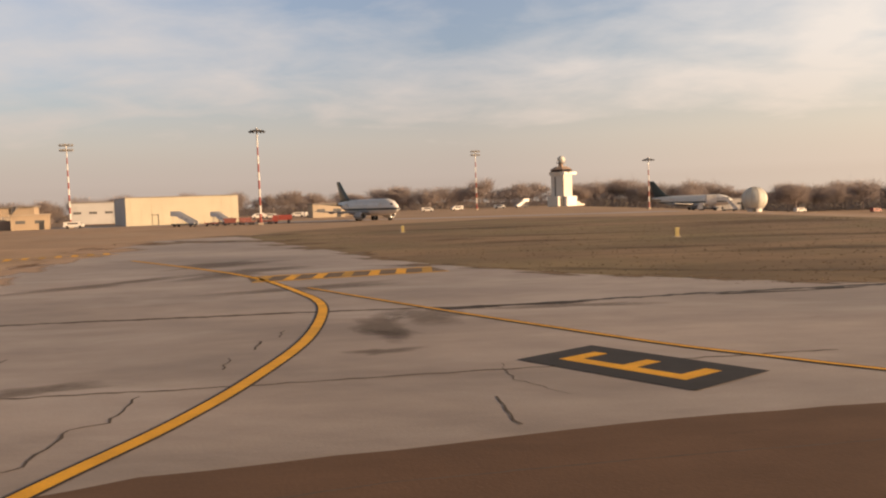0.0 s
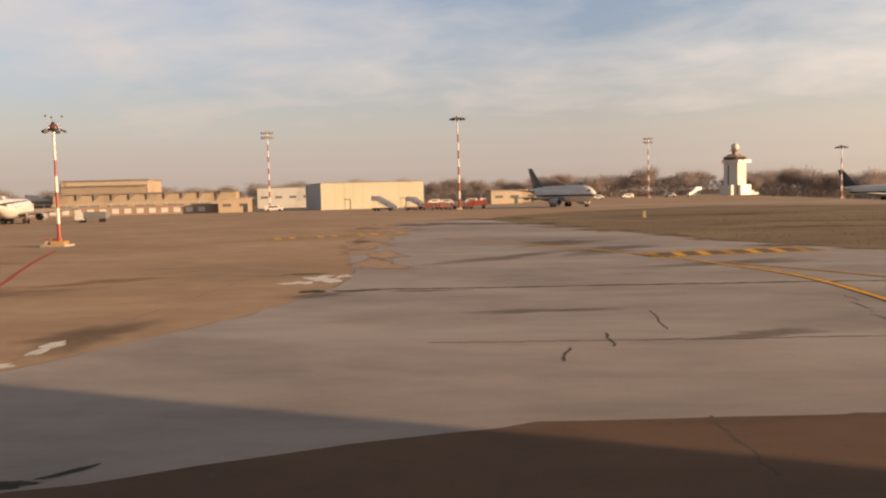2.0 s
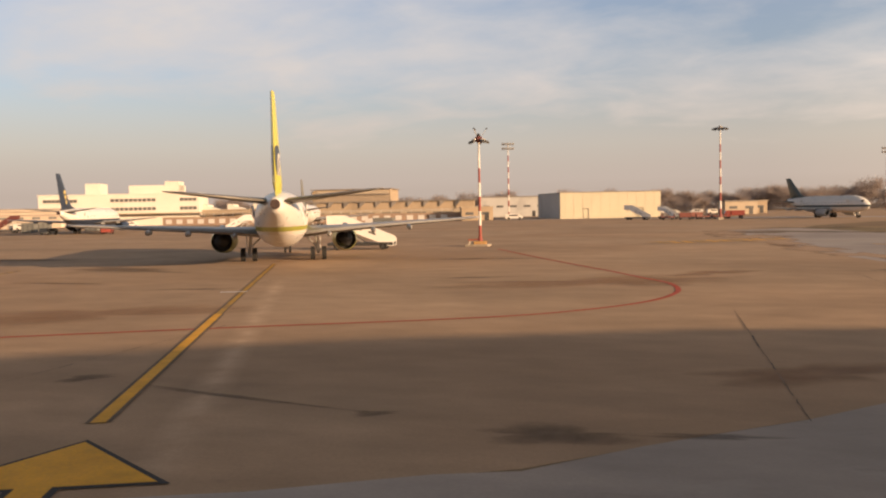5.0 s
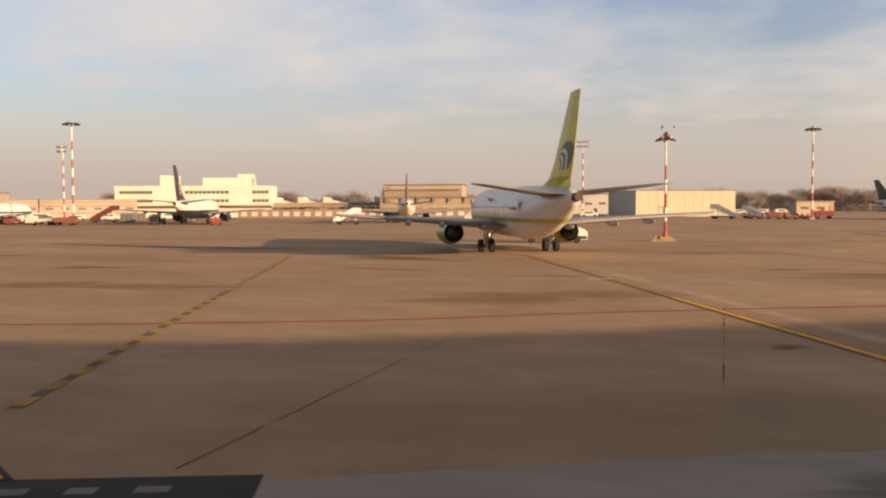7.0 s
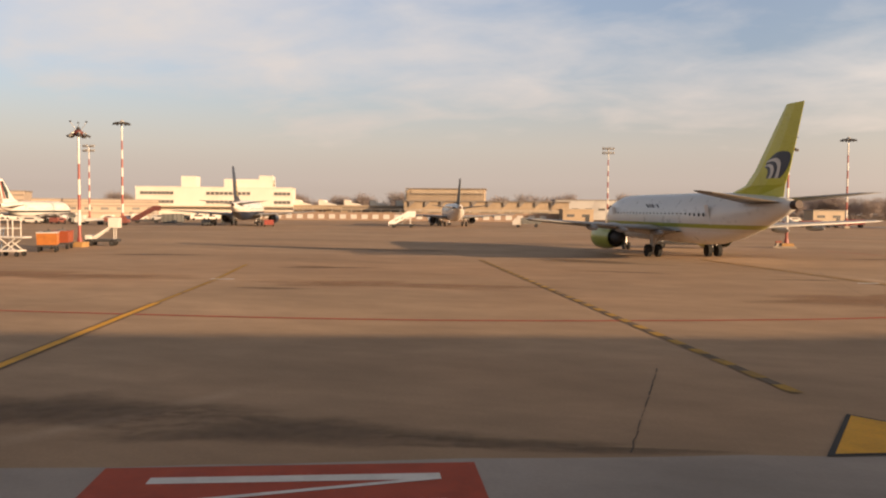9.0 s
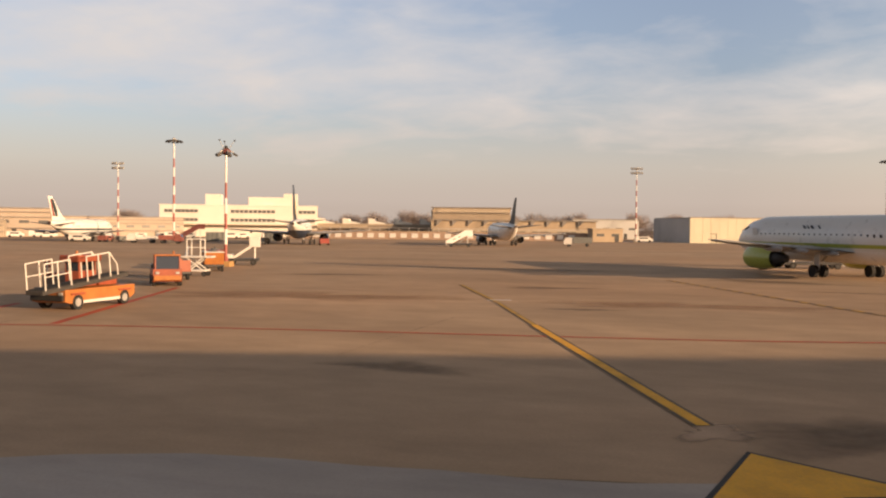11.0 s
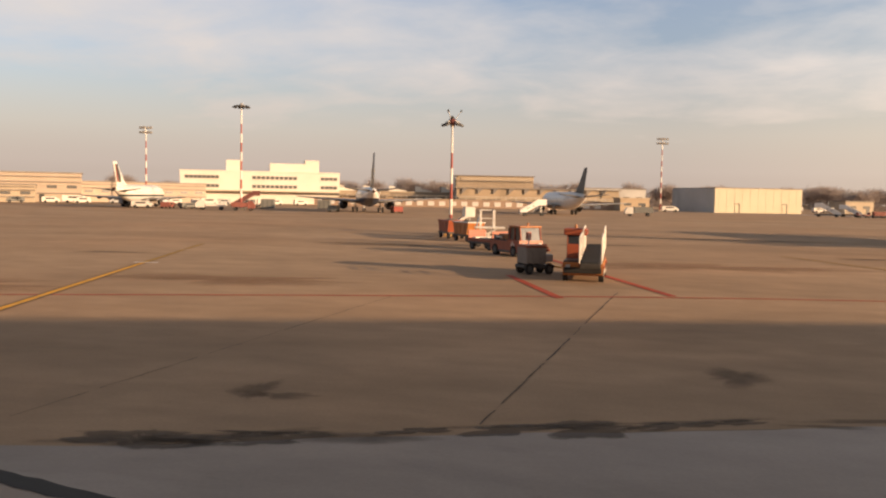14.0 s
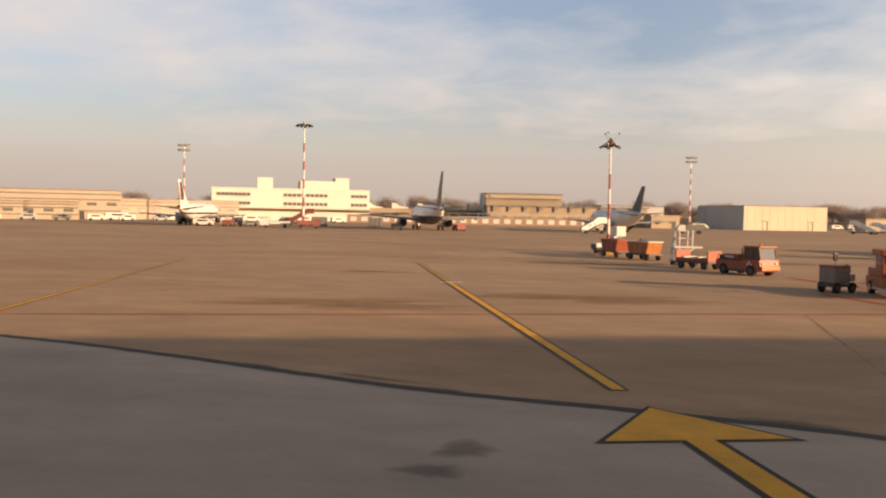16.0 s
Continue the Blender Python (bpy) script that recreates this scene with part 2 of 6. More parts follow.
FADED = mat("faded_yellow_paint", (0.42, 0.25, 0.045), 0.8, vary=0.3, scale=1.5, stain=0.8, dark=(0.17, 0.12, 0.08), spec=0.3)
REDP = mat("red_paint", (0.40, 0.066, 0.030), 0.75, vary=0.2, scale=1.5, stain=0.3, spec=0.3)
WHITEP = mat("white_paint", (0.70, 0.68, 0.66), 0.7, vary=0.15, scale=2, stain=0.3, dark=(0.45, 0.4, 0.38), spec=0.3)
SKIN = mat("white_aircraft_paint", (0.650, 0.638, 0.616), 0.3, vary=0.04, scale=0.4, fine=3, stain=0.10, dark=(0.5, 0.48, 0.45))
SKING = mat("grey_aircraft_paint", (0.33, 0.335, 0.34), 0.35, vary=0.08, scale=0.8, stain=0.2)
WING = mat("wing_grey", (0.27, 0.27, 0.275), 0.35, vary=0.1, scale=0.8, stain=0.25)
LIME = mat("lime_paint", (0.528, 0.506, 0.050), 0.3, vary=0.07, scale=0.7, stain=0.12)
LIMEG = mat("green_lime_paint", (0.34, 0.36, 0.06), 0.3, vary=0.07, scale=0.7, stain=0.12)
NAVY = mat("navy_paint", (0.022, 0.034, 0.062), 0.35, vary=0.1)
GREEN = mat("dark_green_paint", (0.026, 0.044, 0.047), 0.35, vary=0.1)
REDT = mat("signal_red_paint", (0.25, 0.052, 0.038), 0.45, vary=0.12, stain=0.2)
WORNDARK = mat("worn_dark_field", (0.30, 0.225, 0.165), 0.85, vary=0.25, scale=1.2, spec=0.2)
AMBER = mat("amber_paint", (0.65, 0.33, 0.03), 0.4, vary=0.1)
AMBERB = mat("worn_amber_concrete", (0.36, 0.215, 0.085), 0.8, vary=0.2, scale=2, stain=0.4)
DUSTRED = mat("dusty_red_paint", (0.22, 0.075, 0.058), 0.6, vary=0.2, scale=1.5, stain=0.4)
MARKER = mat("pale_yellow_marker", (0.47, 0.38, 0.16), 0.6, vary=0.15, stain=0.3)
MAROON = mat("dark_maroon_paint", (0.115, 0.035, 0.03), 0.5, vary=0.15, scale=1.5, stain=0.3)
DIRT = mat("dirty_line_edge", (0.15, 0.115, 0.085), 0.85, vary=0.3, scale=1.5, spec=0.2)
TAILG = mat("dark_tailplane_grey", (0.115, 0.108, 0.10), 0.4, vary=0.1, scale=0.8, stain=0.2)
EXHAUSTB = mat("dark_brown_exhaust_metal", (0.04, 0.021, 0.017), 0.6, vary=0.25, scale=3, stain=0.3)
BARE = mat("bare_metal", (0.55, 0.54, 0.52), 0.32, metal=0.9, vary=0.1)
DARKM = mat("dark_metal", (0.06, 0.06, 0.062), 0.5, metal=0.4, vary=0.2)
RUBBER = mat("rubber", (0.022, 0.022, 0.023), 0.85, vary=0.2, spec=0.3)
GLASSD = mat("dark_window_glass", (0.03, 0.035, 0.045), 0.12, vary=0.05, spec=0.8)
DARKBELT = mat("dark_conveyor_paint", (0.05, 0.047, 0.045), 0.75, vary=0.25, scale=2, stain=0.3, spec=0.3)
ORANGE = mat("orange_vehicle_paint", (0.265, 0.062, 0.026), 0.5, vary=0.22, scale=1.8, fine=9, stain=0.6, dark=(0.16, 0.05, 0.025))
ORANGEY = mat("amber_orange_paint", (0.36, 0.132, 0.032), 0.5, vary=0.2, scale=1.8, fine=9, stain=0.6, dark=(0.2, 0.08, 0.025))
CARTGREY = mat("dusty_grey_paint", (0.205, 0.17, 0.145), 0.6, vary=0.2, scale=1.8, stain=0.5)
STEEL = mat("galvanised_steel", (0.50, 0.49, 0.47), 0.45, metal=0.5, vary=0.12, scale=3)
WHITEM = mat("white_metal_paint", (0.600, 0.576, 0.540), 0.45, vary=0.1, stain=0.25, dark=(0.5, 0.45, 0.4))
PLASTER = mat("white_plaster", (0.630, 0.602, 0.546), 0.85, vary=0.06, scale=0.15, stain=0.2, dark=(0.48, 0.43, 0.36))
CREAM = mat("cream_cladding", (0.436, 0.400, 0.308), 0.7, vary=0.06, scale=0.15, stain=0.2, dark=(0.36, 0.32, 0.245))
SLATE = mat("slate_cladding", (0.41, 0.41, 0.405), 0.7, vary=0.1, scale=0.2, stain=0.3)
TAN = mat("tan_plaster", (0.356, 0.281, 0.200), 0.85, vary=0.08, scale=0.2, stain=0.3)
TANLIGHT = mat("pale_tan_plaster", (0.381, 0.319, 0.244), 0.85, vary=0.08, scale=0.2, stain=0.25)
PALE = mat("pale_pinkish_plaster", (0.375, 0.312, 0.255), 0.85, vary=0.08, scale=0.2, stain=0.25)
BRICKRED = mat("reddish_wall", (0.319, 0.229, 0.173), 0.9, vary=0.12, scale=0.3, stain=0.3)
ROOF = mat("grey_roof", (0.22, 0.20, 0.185), 0.85, vary=0.12, scale=0.3, stain=0.3)
RADOME = mat("radome_fabric", (0.552, 0.540, 0.483), 0.6, vary=0.05, scale=0.3)
BARK = mat("winter_bark", (0.31, 0.265, 0.245), 0.95, vary=0.3, scale=1.0, spec=0.1)
TWIG = mat("winter_twigs", (0.36, 0.312, 0.295), 0.95, vary=0.15, scale=0.3, spec=0.1)


def thin(m, amount):
    """Fine twigs let part of the light through."""
    n, l = m.node_tree.nodes, m.node_tree.links
    tr, mix = n.new("ShaderNodeBsdfTranslucent"), n.new("ShaderNodeMixShader")
    b = n["Principled BSDF"]
    l.new(b.inputs["Base Color"].links[0].from_socket, tr.inputs["Color"])
    mix.inputs[0].default_value = amount
    l.new(b.outputs[0], mix.inputs[1]); l.new(tr.outputs[0], mix.inputs[2])
    l.new(mix.outputs[0], n["Material Output"].inputs[0])


thin(TWIG, 0.5)
WHITEB = mat("bright_white_panel", (0.770, 0.748, 0.715), 0.45, vary=0.08, stain=0.2, dark=(0.55, 0.5, 0.46))
CEMENT = mat("concrete_block", (0.36, 0.31, 0.25), 0.9, vary=0.15, scale=2, stain=0.3)
BLUEV = mat("blue_vehicle_paint", (0.16, 0.22, 0.30), 0.4, vary=0.1)
GLASSB = mat("building_window_glass", (0.115, 0.115, 0.115), 0.2, vary=0.1, spec=0.6)
CANVAS = mat("grey_canvas", (0.15, 0.155, 0.15), 0.85, vary=0.15, scale=1)
LENSG = mat("lamp_glass", (0.35, 0.35, 0.34), 0.15, vary=0.05)


def fading(name, colour, most, scale, low=0.66, high=1.70):
    """A thin stain: strongest in its middle, broken up by noise, gone at its rim."""
    m = mat(name, colour, 0.85, vary=0.25, scale=scale, spec=0.25)
    n, l = m.node_tree.nodes, m.node_tree.links
    at = n.new("ShaderNodeAttribute"); at.attribute_name = "strength"
    co = n.new("ShaderNodeTexCoord")
    tx = n.new("ShaderNodeTexNoise"); tx.inputs["Scale"].default_value, tx.inputs["Detail"].default_value, tx.inputs["Roughness"].default_value = scale * 1.5, 7, 0.65
    l.new(co.outputs["Object"], tx.inputs["Vector"])
    add = n.new("ShaderNodeMath"); add.operation = "ADD"
    l.new(at.outputs["Fac"], add.inputs[0]); l.new(tx.outputs[0], add.inputs[1])
    rg = n.new("ShaderNodeMapRange")
    rg.inputs["From Min"].default_value, rg.inputs["From Max"].default_value, rg.inputs["To Max"].default_value = low, high, most
    l.new(add.outputs[0], rg.inputs["Value"])
    l.new(rg.outputs[0], n["Principled BSDF"].inputs["Alpha"])
    return m


STAIN = fading("dark_stain", (0.10, 0.076, 0.060), 0.46, 2.0)
DAMP = fading("damp_patch", (0.115, 0.098, 0.085), 0.42, 0.25)
EARTH = fading("thin_dry_grass", (0.20, 0.14, 0.086), 0.95, 0.6)
RUSTY = fading("rusty_stain", (0.33, 0.185, 0.105), 0.5, 0.5)
REPAIR = fading("pale_worn_repair", (0.72, 0.69, 0.66), 0.95, 2.2, 0.78, 0.92)
WORNEDGE = fading("apron_dust", (0.46, 0.325, 0.225), 0.8, 0.8, 0.66, 1.3)
TUFT = mat("dry_grass_tufts", (0.085, 0.062, 0.036), 0.95, vary=0.3, scale=0.4, spec=0.1)
WETDIRT = fading("dark_wet_dirt", (0.115, 0.092, 0.076), 0.55, 1.8, 0.80, 1.02)
TAR = fading("black_tar_blot", (0.05, 0.043, 0.04), 0.85, 2.6, 0.80, 1.05)


# ---- mesh helpers ----
def part(name, bm, material, parent=None, label="", smooth=False):
    me = bpy.data.meshes.new(name)
    bm.normal_update()
    bm.to_mesh(me)
    bm.free()
    for m in material if isinstance(material, (list, tuple)) else [material]:
        me.materials.append(m)
    if smooth:
        me.shade_smooth()
    ob = new(name, me)
    ob.parent = parent
    if label:
        ob["label"] = label
    return ob


def again(name, ob, parent, m=None):
    """The same mesh once more as a part of its own."""
    o = new(name, ob.data)
    o.parent = parent
    if m is not None:
        o.matrix_basis = m
    if "label" in ob:
        o["label"] = ob["label"]
    return o


def fall(x):
    """Height of the ground: level, then falling away gently towards the far east side."""
    return -0.06 * min(max(0.0, x - 48.0), 110.0)


def settled(bm):
    """The same sheet, folded where the ground begins and ends to fall away."""
    for c in (48.0, 158.0):
        bmesh.ops.bisect_plane(bm, geom=bm.verts[:] + bm.edges[:] + bm.faces[:], plane_co=(c, 0, 0), plane_no=(1, 0, 0))
    for v in bm.verts:
        v.co.z += fall(v.co.x)
    return bm


def thing(name, label, category, m=None, group="", kind=""):
    ob = new(name)
    ob.empty_display_size = 0.3
    if m is not None:
        ob.matrix_basis = Matrix.Translation((0, 0, fall(m.translation.x))) @ m
    return tagged(ob, label, category, group, kind)


def put(bm, m):
    bmesh.ops.transform(bm, matrix=m, verts=bm.verts)
    return bm


def box(c, s, bm=None, r=0.0, rz=0.0, m=None):
    bm = bm or bmesh.new()
    v = bmesh.ops.create_cube(bm, size=1)["verts"]
    t = Matrix.Translation(c) @ Matrix.Rotation(radians(rz), 4, "Z") @ Matrix.Diagonal((*s, 1))
    if m is not None:
        t = m @ t
    bmesh.ops.transform(bm, matrix=t, verts=v)
    if r:
        edges = list({e for x in v for e in x.link_edges})
        bmesh.ops.bevel(bm, geom=edges, offset=r, segments=2, affect="EDGES", profile=0.6)
    return bm


def rod(p, q, r0, r1=None, bm=None, seg=10):
    bm = bm or bmesh.new()
    p, q = Vector(p), Vector(q)
    d = q - p
    v = bmesh.ops.create_cone(bm, cap_ends=True, segments=seg, radius1=r0, radius2=r0 if r1 is None else r1, depth=d.length)["verts"]
    bmesh.ops.transform(bm, matrix=Matrix.Translation((p + q) / 2) @ d.to_track_quat("Z", "Y").to_matrix().to_4x4(), verts=v)
    return bm


def ball(c, s, bm=None, u=20, v=12):
    bm = bm or bmesh.new()
    w = bmesh.ops.create_uvsphere(bm, u_segments=u, v_segments=v, radius=1)["verts"]
    bmesh.ops.transform(bm, matrix=Matrix.Translation(c) @ Matrix.Diagonal((*s, 1)), verts=w)
    return bm


def prism(outline, z0, z1, bm=None):
    """A solid over an outline of (x, y)."""
    bm = bm or bmesh.new()
    lo = [bm.verts.new((x, y, z0)) for x, y in outline]
    hi = [bm.verts.new((x, y, z1)) for x, y in outline]
    n = len(outline)
    bm.faces.new(hi)
    bm.faces.new(lo[::-1])
    for i in range(n):
        bm.faces.new((lo[i], lo[(i + 1) % n], hi[(i + 1) % n], hi[i]))
    bmesh.ops.recalc_face_normals(bm, faces=bm.faces)
    return bm


def profile(outline, y0, y1, bm=None):
    """A solid over an outline of (x, z), from y0 to y1."""
    bm = prism([(x, z) for x, z in outline], 0, 1, bm)
    for v in bm.verts:
        v.co = Vector((v.co.x, y0 + (y1 - y0) * v.co.z, v.co.y))
    bmesh.ops.recalc_face_normals(bm, faces=bm.faces)
    return bm


def loft(rings, bm=None, caps=True):
    """A skin through rings of points."""
    bm = bm or bmesh.new()
    vs = [[bm.verts.new(p) for p in ring] for ring in rings]
    n = len(vs[0])
    for a, b in zip(vs, vs[1:]):
        for i in range(n):
            bm.faces.new((a[i], a[(i + 1) % n], b[(i + 1) % n], b[i]))
    if caps:
        bm.faces.new(vs[0][::-1])
        bm.faces.new(vs[-1])
    bmesh.ops.recalc_face_normals(bm, faces=bm.faces)
    return bm


def oval(x, zc, ry, rz, n=28):
    return [(x, ry * math.cos(2 * math.pi * i / n), zc + rz * math.sin(2 * math.pi * i / n)) for i in range(n)]


def foil(le, chord, thick, along="y"):
    """An aerofoil ring with its nose at le, pointing to +x."""
    x, y, z = le
    pts = [(0, 0), (0.06, 0.42), (0.25, 0.55), (0.55, 0.38), (1, 0.03), (0.55, -0.28), (0.25, -0.45), (0.06, -0.36)]
    return [(x - chord * a, y, z + thick * b) if along == "y" else (x - chord * a, y + thick * b, z) for a, b in pts]


def strip(points, width, z, bm=None, wobble=0.0, rng=None):
    """A flat painted band along points (x, y)."""
    bm = bm or bmesh.new()
    p = [Vector((x, y)) for x, y in points]
    rows = []
    for i, q in enumerate(p):
        d = (p[min(i + 1, len(p) - 1)] - p[max(i - 1, 0)]).normalized()
        k = Vector((-d.y, d.x)) * width / 2
        w0 = w1 = 1.0
        if wobble:
            w0, w1 = 1 + rng.uniform(-wobble, wobble), 1 + rng.uniform(-wobble, wobble)
        rows.append((bm.verts.new((*(q + k * w0), z)), bm.verts.new((*(q - k * w1), z))))
    for a, b in zip(rows, rows[1:]):
        bm.faces.new((a[0], a[1], b[1], b[0]))
    bmesh.ops.recalc_face_normals(bm, faces=bm.faces)
    for f in bm.faces:
        if f.normal.z < 0:
            f.normal_flip()
    return bm


def spline(points, per=8):
    """Points on a smooth curve through the given ones."""
    p = [Vector(q) for q in points]
    out = []
    for i in range(len(p) - 1):
        a, b, c, d = p[max(i - 1, 0)], p[i], p[i + 1], p[min(i + 2, len(p) - 1)]
        for k in range(per):
            t = k / per
            out.append(0.5 * (2 * b + (c - a) * t + (2 * a - 5 * b + 4 * c - d) * t * t + (3 * b - a - 3 * c + d) * t ** 3))
    return [tuple(q) for q in out + [p[-1]]]


def sheet(outline, z, bm=None):
    bm = bm or bmesh.new()
    f = bm.faces.new([bm.verts.new((x, y, z)) for x, y in outline])
    bm.normal_update()
    if f.normal.z < 0:
        f.normal_flip()
    return bm


def ragged(points, step, amount, rng):
    """The same open line with small steps and an uneven edge."""
    out = []
    for i in range(len(points) - 1):
        a, b = Vector(points[i]), Vector(points[i + 1])
        k = max(1, int((b - a).length / step))
        for j in range(k):
            q = a.lerp(b, j / k)
            out.append((q.x + rng.uniform(-amount, amount), q.y + rng.uniform(-amount, amount)))
    return out + [points[-1]]


def blot(c, rx, ry, rz, rng, n=26, rough=0.3):
    """An uneven rounded patch outline."""
    ph = [rng.uniform(0, 6.28) for _ in range(4)]
    out = []
    for i in range(n):
        a = 2 * math.pi * i / n
        k = 1 + rough * (0.5 * math.sin(2 * a + ph[0]) + 0.35 * math.sin(3 * a + ph[1]) + 0.3 * math.sin(5 * a + ph[2]) + 0.2 * math.sin(8 * a + ph[3]))
        x, y = rx * k * math.cos(a), ry * k * math.sin(a)
        t = radians(rz)
        out.append((c[0] + x * math.cos(t) - y * math.sin(t), c[1] + x * math.sin(t) + y * math.cos(t)))
    return out


# ---- ground ----
rng = random.Random(5)
tagged(part("ground", settled(sheet([(-2400, -1500), (2400, -1500), (2400, 3000), (-2400, 3000)], 0)), GRASS), "dry winter grass of the airfield out to the horizon", "ground", kind="structure")
EDGE = [(-400, -22), (-160, -22.5), (-136, -24.5), (-130, -25.9), (-123.8, -27.9), (-118.3, -29.0), (-112.3, -29.8), (-109.5, -29.0), (-107.6, -27.9), (-105.6, -27.2), (-102, -25.7), (-99.2, -24.7), (-96.6, -23.7),
        (-93.9, -22.95), (-91.6, -22.25), (-91.4, -21.4), (-91.0, -20.95), (-90.5, -20.98), (-90.0, -21.45), (-89.8, -21.55), (-88.3, -20.75), (-86.5, -19.95), (-81, -19.5), (-75.4, -18.5), (-72.1, -17.4), (-67.4, -15.2), (-64.7, -14.1), (-62, -13.1),
        (-59.2, -11.9), (-55.4, -10.5), (-51.2, -8), (-40.5, -2.5), (-37.3, -0.6), (-34.8, 2.0), (-33.2, 3.5), (-30.8, 6.3), (-28.4, 9.5), (-27.7, 12.4), (-26.9, 14.9), (-26.1, 17.4), (-25.3, 20.6), (-24.2, 25), (-23.6, 31.2),
        (-23.9, 35.8), (-24.9, 41), (-28.6, 53.5)]
apron = EDGE[::-1] + [(-400, 420), (400, 420), (400, 175), (90, 140), (40, 150), (12, 172), (-14, 152), (-24, 132), (-30, 104), (-31.00, 85.05)]
tagged(part("apron", settled(sheet(apron, 0.004)), APRON), "worn brownish concrete apron of the aircraft stands", "apron", kind="structure")
taxi = EDGE[1:] + [(-33.00, 85.03), (-37, 110), (-27, 119), (-19.60, 98.30), (-10.79, 78.10), (-4.20, 60.93), (-0.61, 54.26), (5.61, 45.42), (11.37, 39.92), (17.05, 36.20), (60, 18), (300, -40), (300, -120), (-400, -120), (-400, -22)]
tagged(part("taxiway", settled(sheet(ragged(taxi[:-9], 1.2, 0.12, rng) + taxi[-9:], 0.008)), CONCRETE), "pale grey concrete taxiway with cracks and patches", "taxiway", kind="structure")
near = [(-25.3, 5.4), (-22.6, 7.3), (-20.2, 8.6), (-19.0, 9.5), (-17.0, 10.7), (-15.8, 11.35), (-14.3, 12.1), (-11.3, 12.5), (-9.0, 12.95), (-5.9, 13.75), (-4.4, 14.6), (-2.5, 15.2), (0.0, 15.8), (2.8, 16.6), (7.5, 17.4), (30, 20), (60, 12), (60, -14), (-20, -14), (-23.5, 0)]
tagged(part("pavement_strip", settled(sheet(ragged(near[:15], 0.8, 0.10, rng) + near[15:], 0.012)), BROWN), "brown asphalt strip beside the concrete taxiway", "pavement", kind="structure")
south = [(-100, -33.6), (-104, -32.6), (-109.8, -31.05), (-111.5, -30.65), (-114.1, -29.75), (-117.3, -29.0), (-119.2, -28.65), (-123.55, -27.9), (-130.1, -25.75), (-136.2, -24.25), (-160, -21.5)]
tagged(part("taxiway_shoulder", sheet(south + [(-400, -21), (-400, -119), (-96, -119), (-97, -60)], 0.010), GREYBROWN), "brownish grey asphalt beyond the black sealant band", "pavement", kind="structure")
tagged(part("service_road", settled(strip([(-420, 300), (-172, 262), (-60, 222), (20, 190), (120, 165), (420, 120)], 14, 0.012)), CONCRETE), "pale concrete service road across the far apron", "road", kind="structure")

# ---- paint and wear on the ground ----
def marking(name, label, parts, group=""):
    t = thing(name, label, "marking", group=group, kind="structure")
    for n, bm, m in parts:
        part(n, bm, m, t)
    return t


def dashes(a, b, on, off, width, z):
    a, b = Vector(a), Vector(b)
    d = (b - a).normalized()
    s, out = 0.0, []
    while s < (b - a).length:
        out.append(strip([tuple(a + d * s), tuple(a + d * min(s + on, (b - a).length))], width, z))
        s += on + off
    return out


def stand_arrow(tip, heading, name_group):
    """A yellow arrow with a black border; its shaft comes from the taxiway."""
    t = thing("stand_arrow", "yellow painted arrow with black border on the pavement", "marking", pose(tip[0], tip[1], 0, 0, 0, heading), name_group, "structure")
    part("border", sheet([(0.15, 0), (-2.51, 1.86), (-2.51, 0.37), (-6.6, 0.37), (-6.6, -0.37), (-2.51, -0.37), (-2.51, -1.86)], 0.020), BLACKP, t)
    part("arrowhead", sheet([(0, 0), (-2.4, 1.66), (-2.4, -1.66)], 0.024), YELLOWP, t)
    part("shaft", sheet([(-2.4, 0.25), (-6.5, 0.25), (-6.5, -0.25), (-2.4, -0.25)], 0.024), YELLOWP, t)


STOPS = ((-56.9, 22.6, 26), (-88.8, 11.6, 20), (-127.9, -0.3, 16))


def lead_line(a, b, dashed=False, dark=0.46, z=0.020, faded=False, wide=0.28):
    if dashed:
        t = marking("lead_in_line", "dashed yellow stand line with black gaps", [("black_base", strip([a, b], 0.27, z), DIRT)], "stand lines")
        for bm in dashes(a, b, 0.85, 0.75, 0.32, z + 0.004):
            part("dash", bm, FADED, t)
        return t
    t = marking("lead_in_line", "yellow stand line with dark edges", [("dark_edge", strip([a, b], dark, z), GRIME if a[0] < -110 else DIRT), ("yellow_line", strip([a, b], wide, z + 0.004), FADED if faded else YELLOWP)], "stand lines")
    return t


lead_line((-45.28, 0.02), (-52.6, 14.85))
lead_line((-52.6, 14.85), (-65.93, 41.90), dark=0.34, faded=True, wide=0.22)
lead_line((-62.34, -8.34), (-81.43, 34.40), dashed=True)
lead_line((-78.52, -15.02), (-84.90, 0.90))
lead_line((-84.90, 0.90), (-88.55, 10.18), dark=0.28, faded=True, wide=0.2)
lead_line((-88.75, 10.68), (-93.90, 22.40), dark=0.30, faded=True, wide=0.22)
lead_line((-118.94, -26.85), (-128.14, 0.09))
for a, b in (((-128.14, 0.09), (-131.34, 9.45)), ((-131.60, 10.2), (-133.34, 15.51))):
    lead_line(a, b, dark=0.36, faded=True, wide=0.26)
for x, y, rz in STOPS:
    t = thing("stop_bar", "short worn white bar across a stand line", "marking", pose(x, y, 0, 0, 0, rz), "stop bars", "structure")
    part("paint", strip([(-0.62, 0), (0.62, 0)], 0.34, 0.028), WHITEP, t)
lead_line((-139.34, -22.57), (-144.60, -5.50), dark=0.34, wide=0.2)
lead_line((-144.60, -5.50), (-149.91, 11.68), dark=0.26, faded=True, wide=0.18)
for tip, heading in (((-44.55, -1.12), 115.5), ((-61.54, -10.15), 113.7), ((-77.75, -16.95), 112.0), ((-118.34, -28.45), 108.5)):
    stand_arrow(tip, heading, "stand arrows")

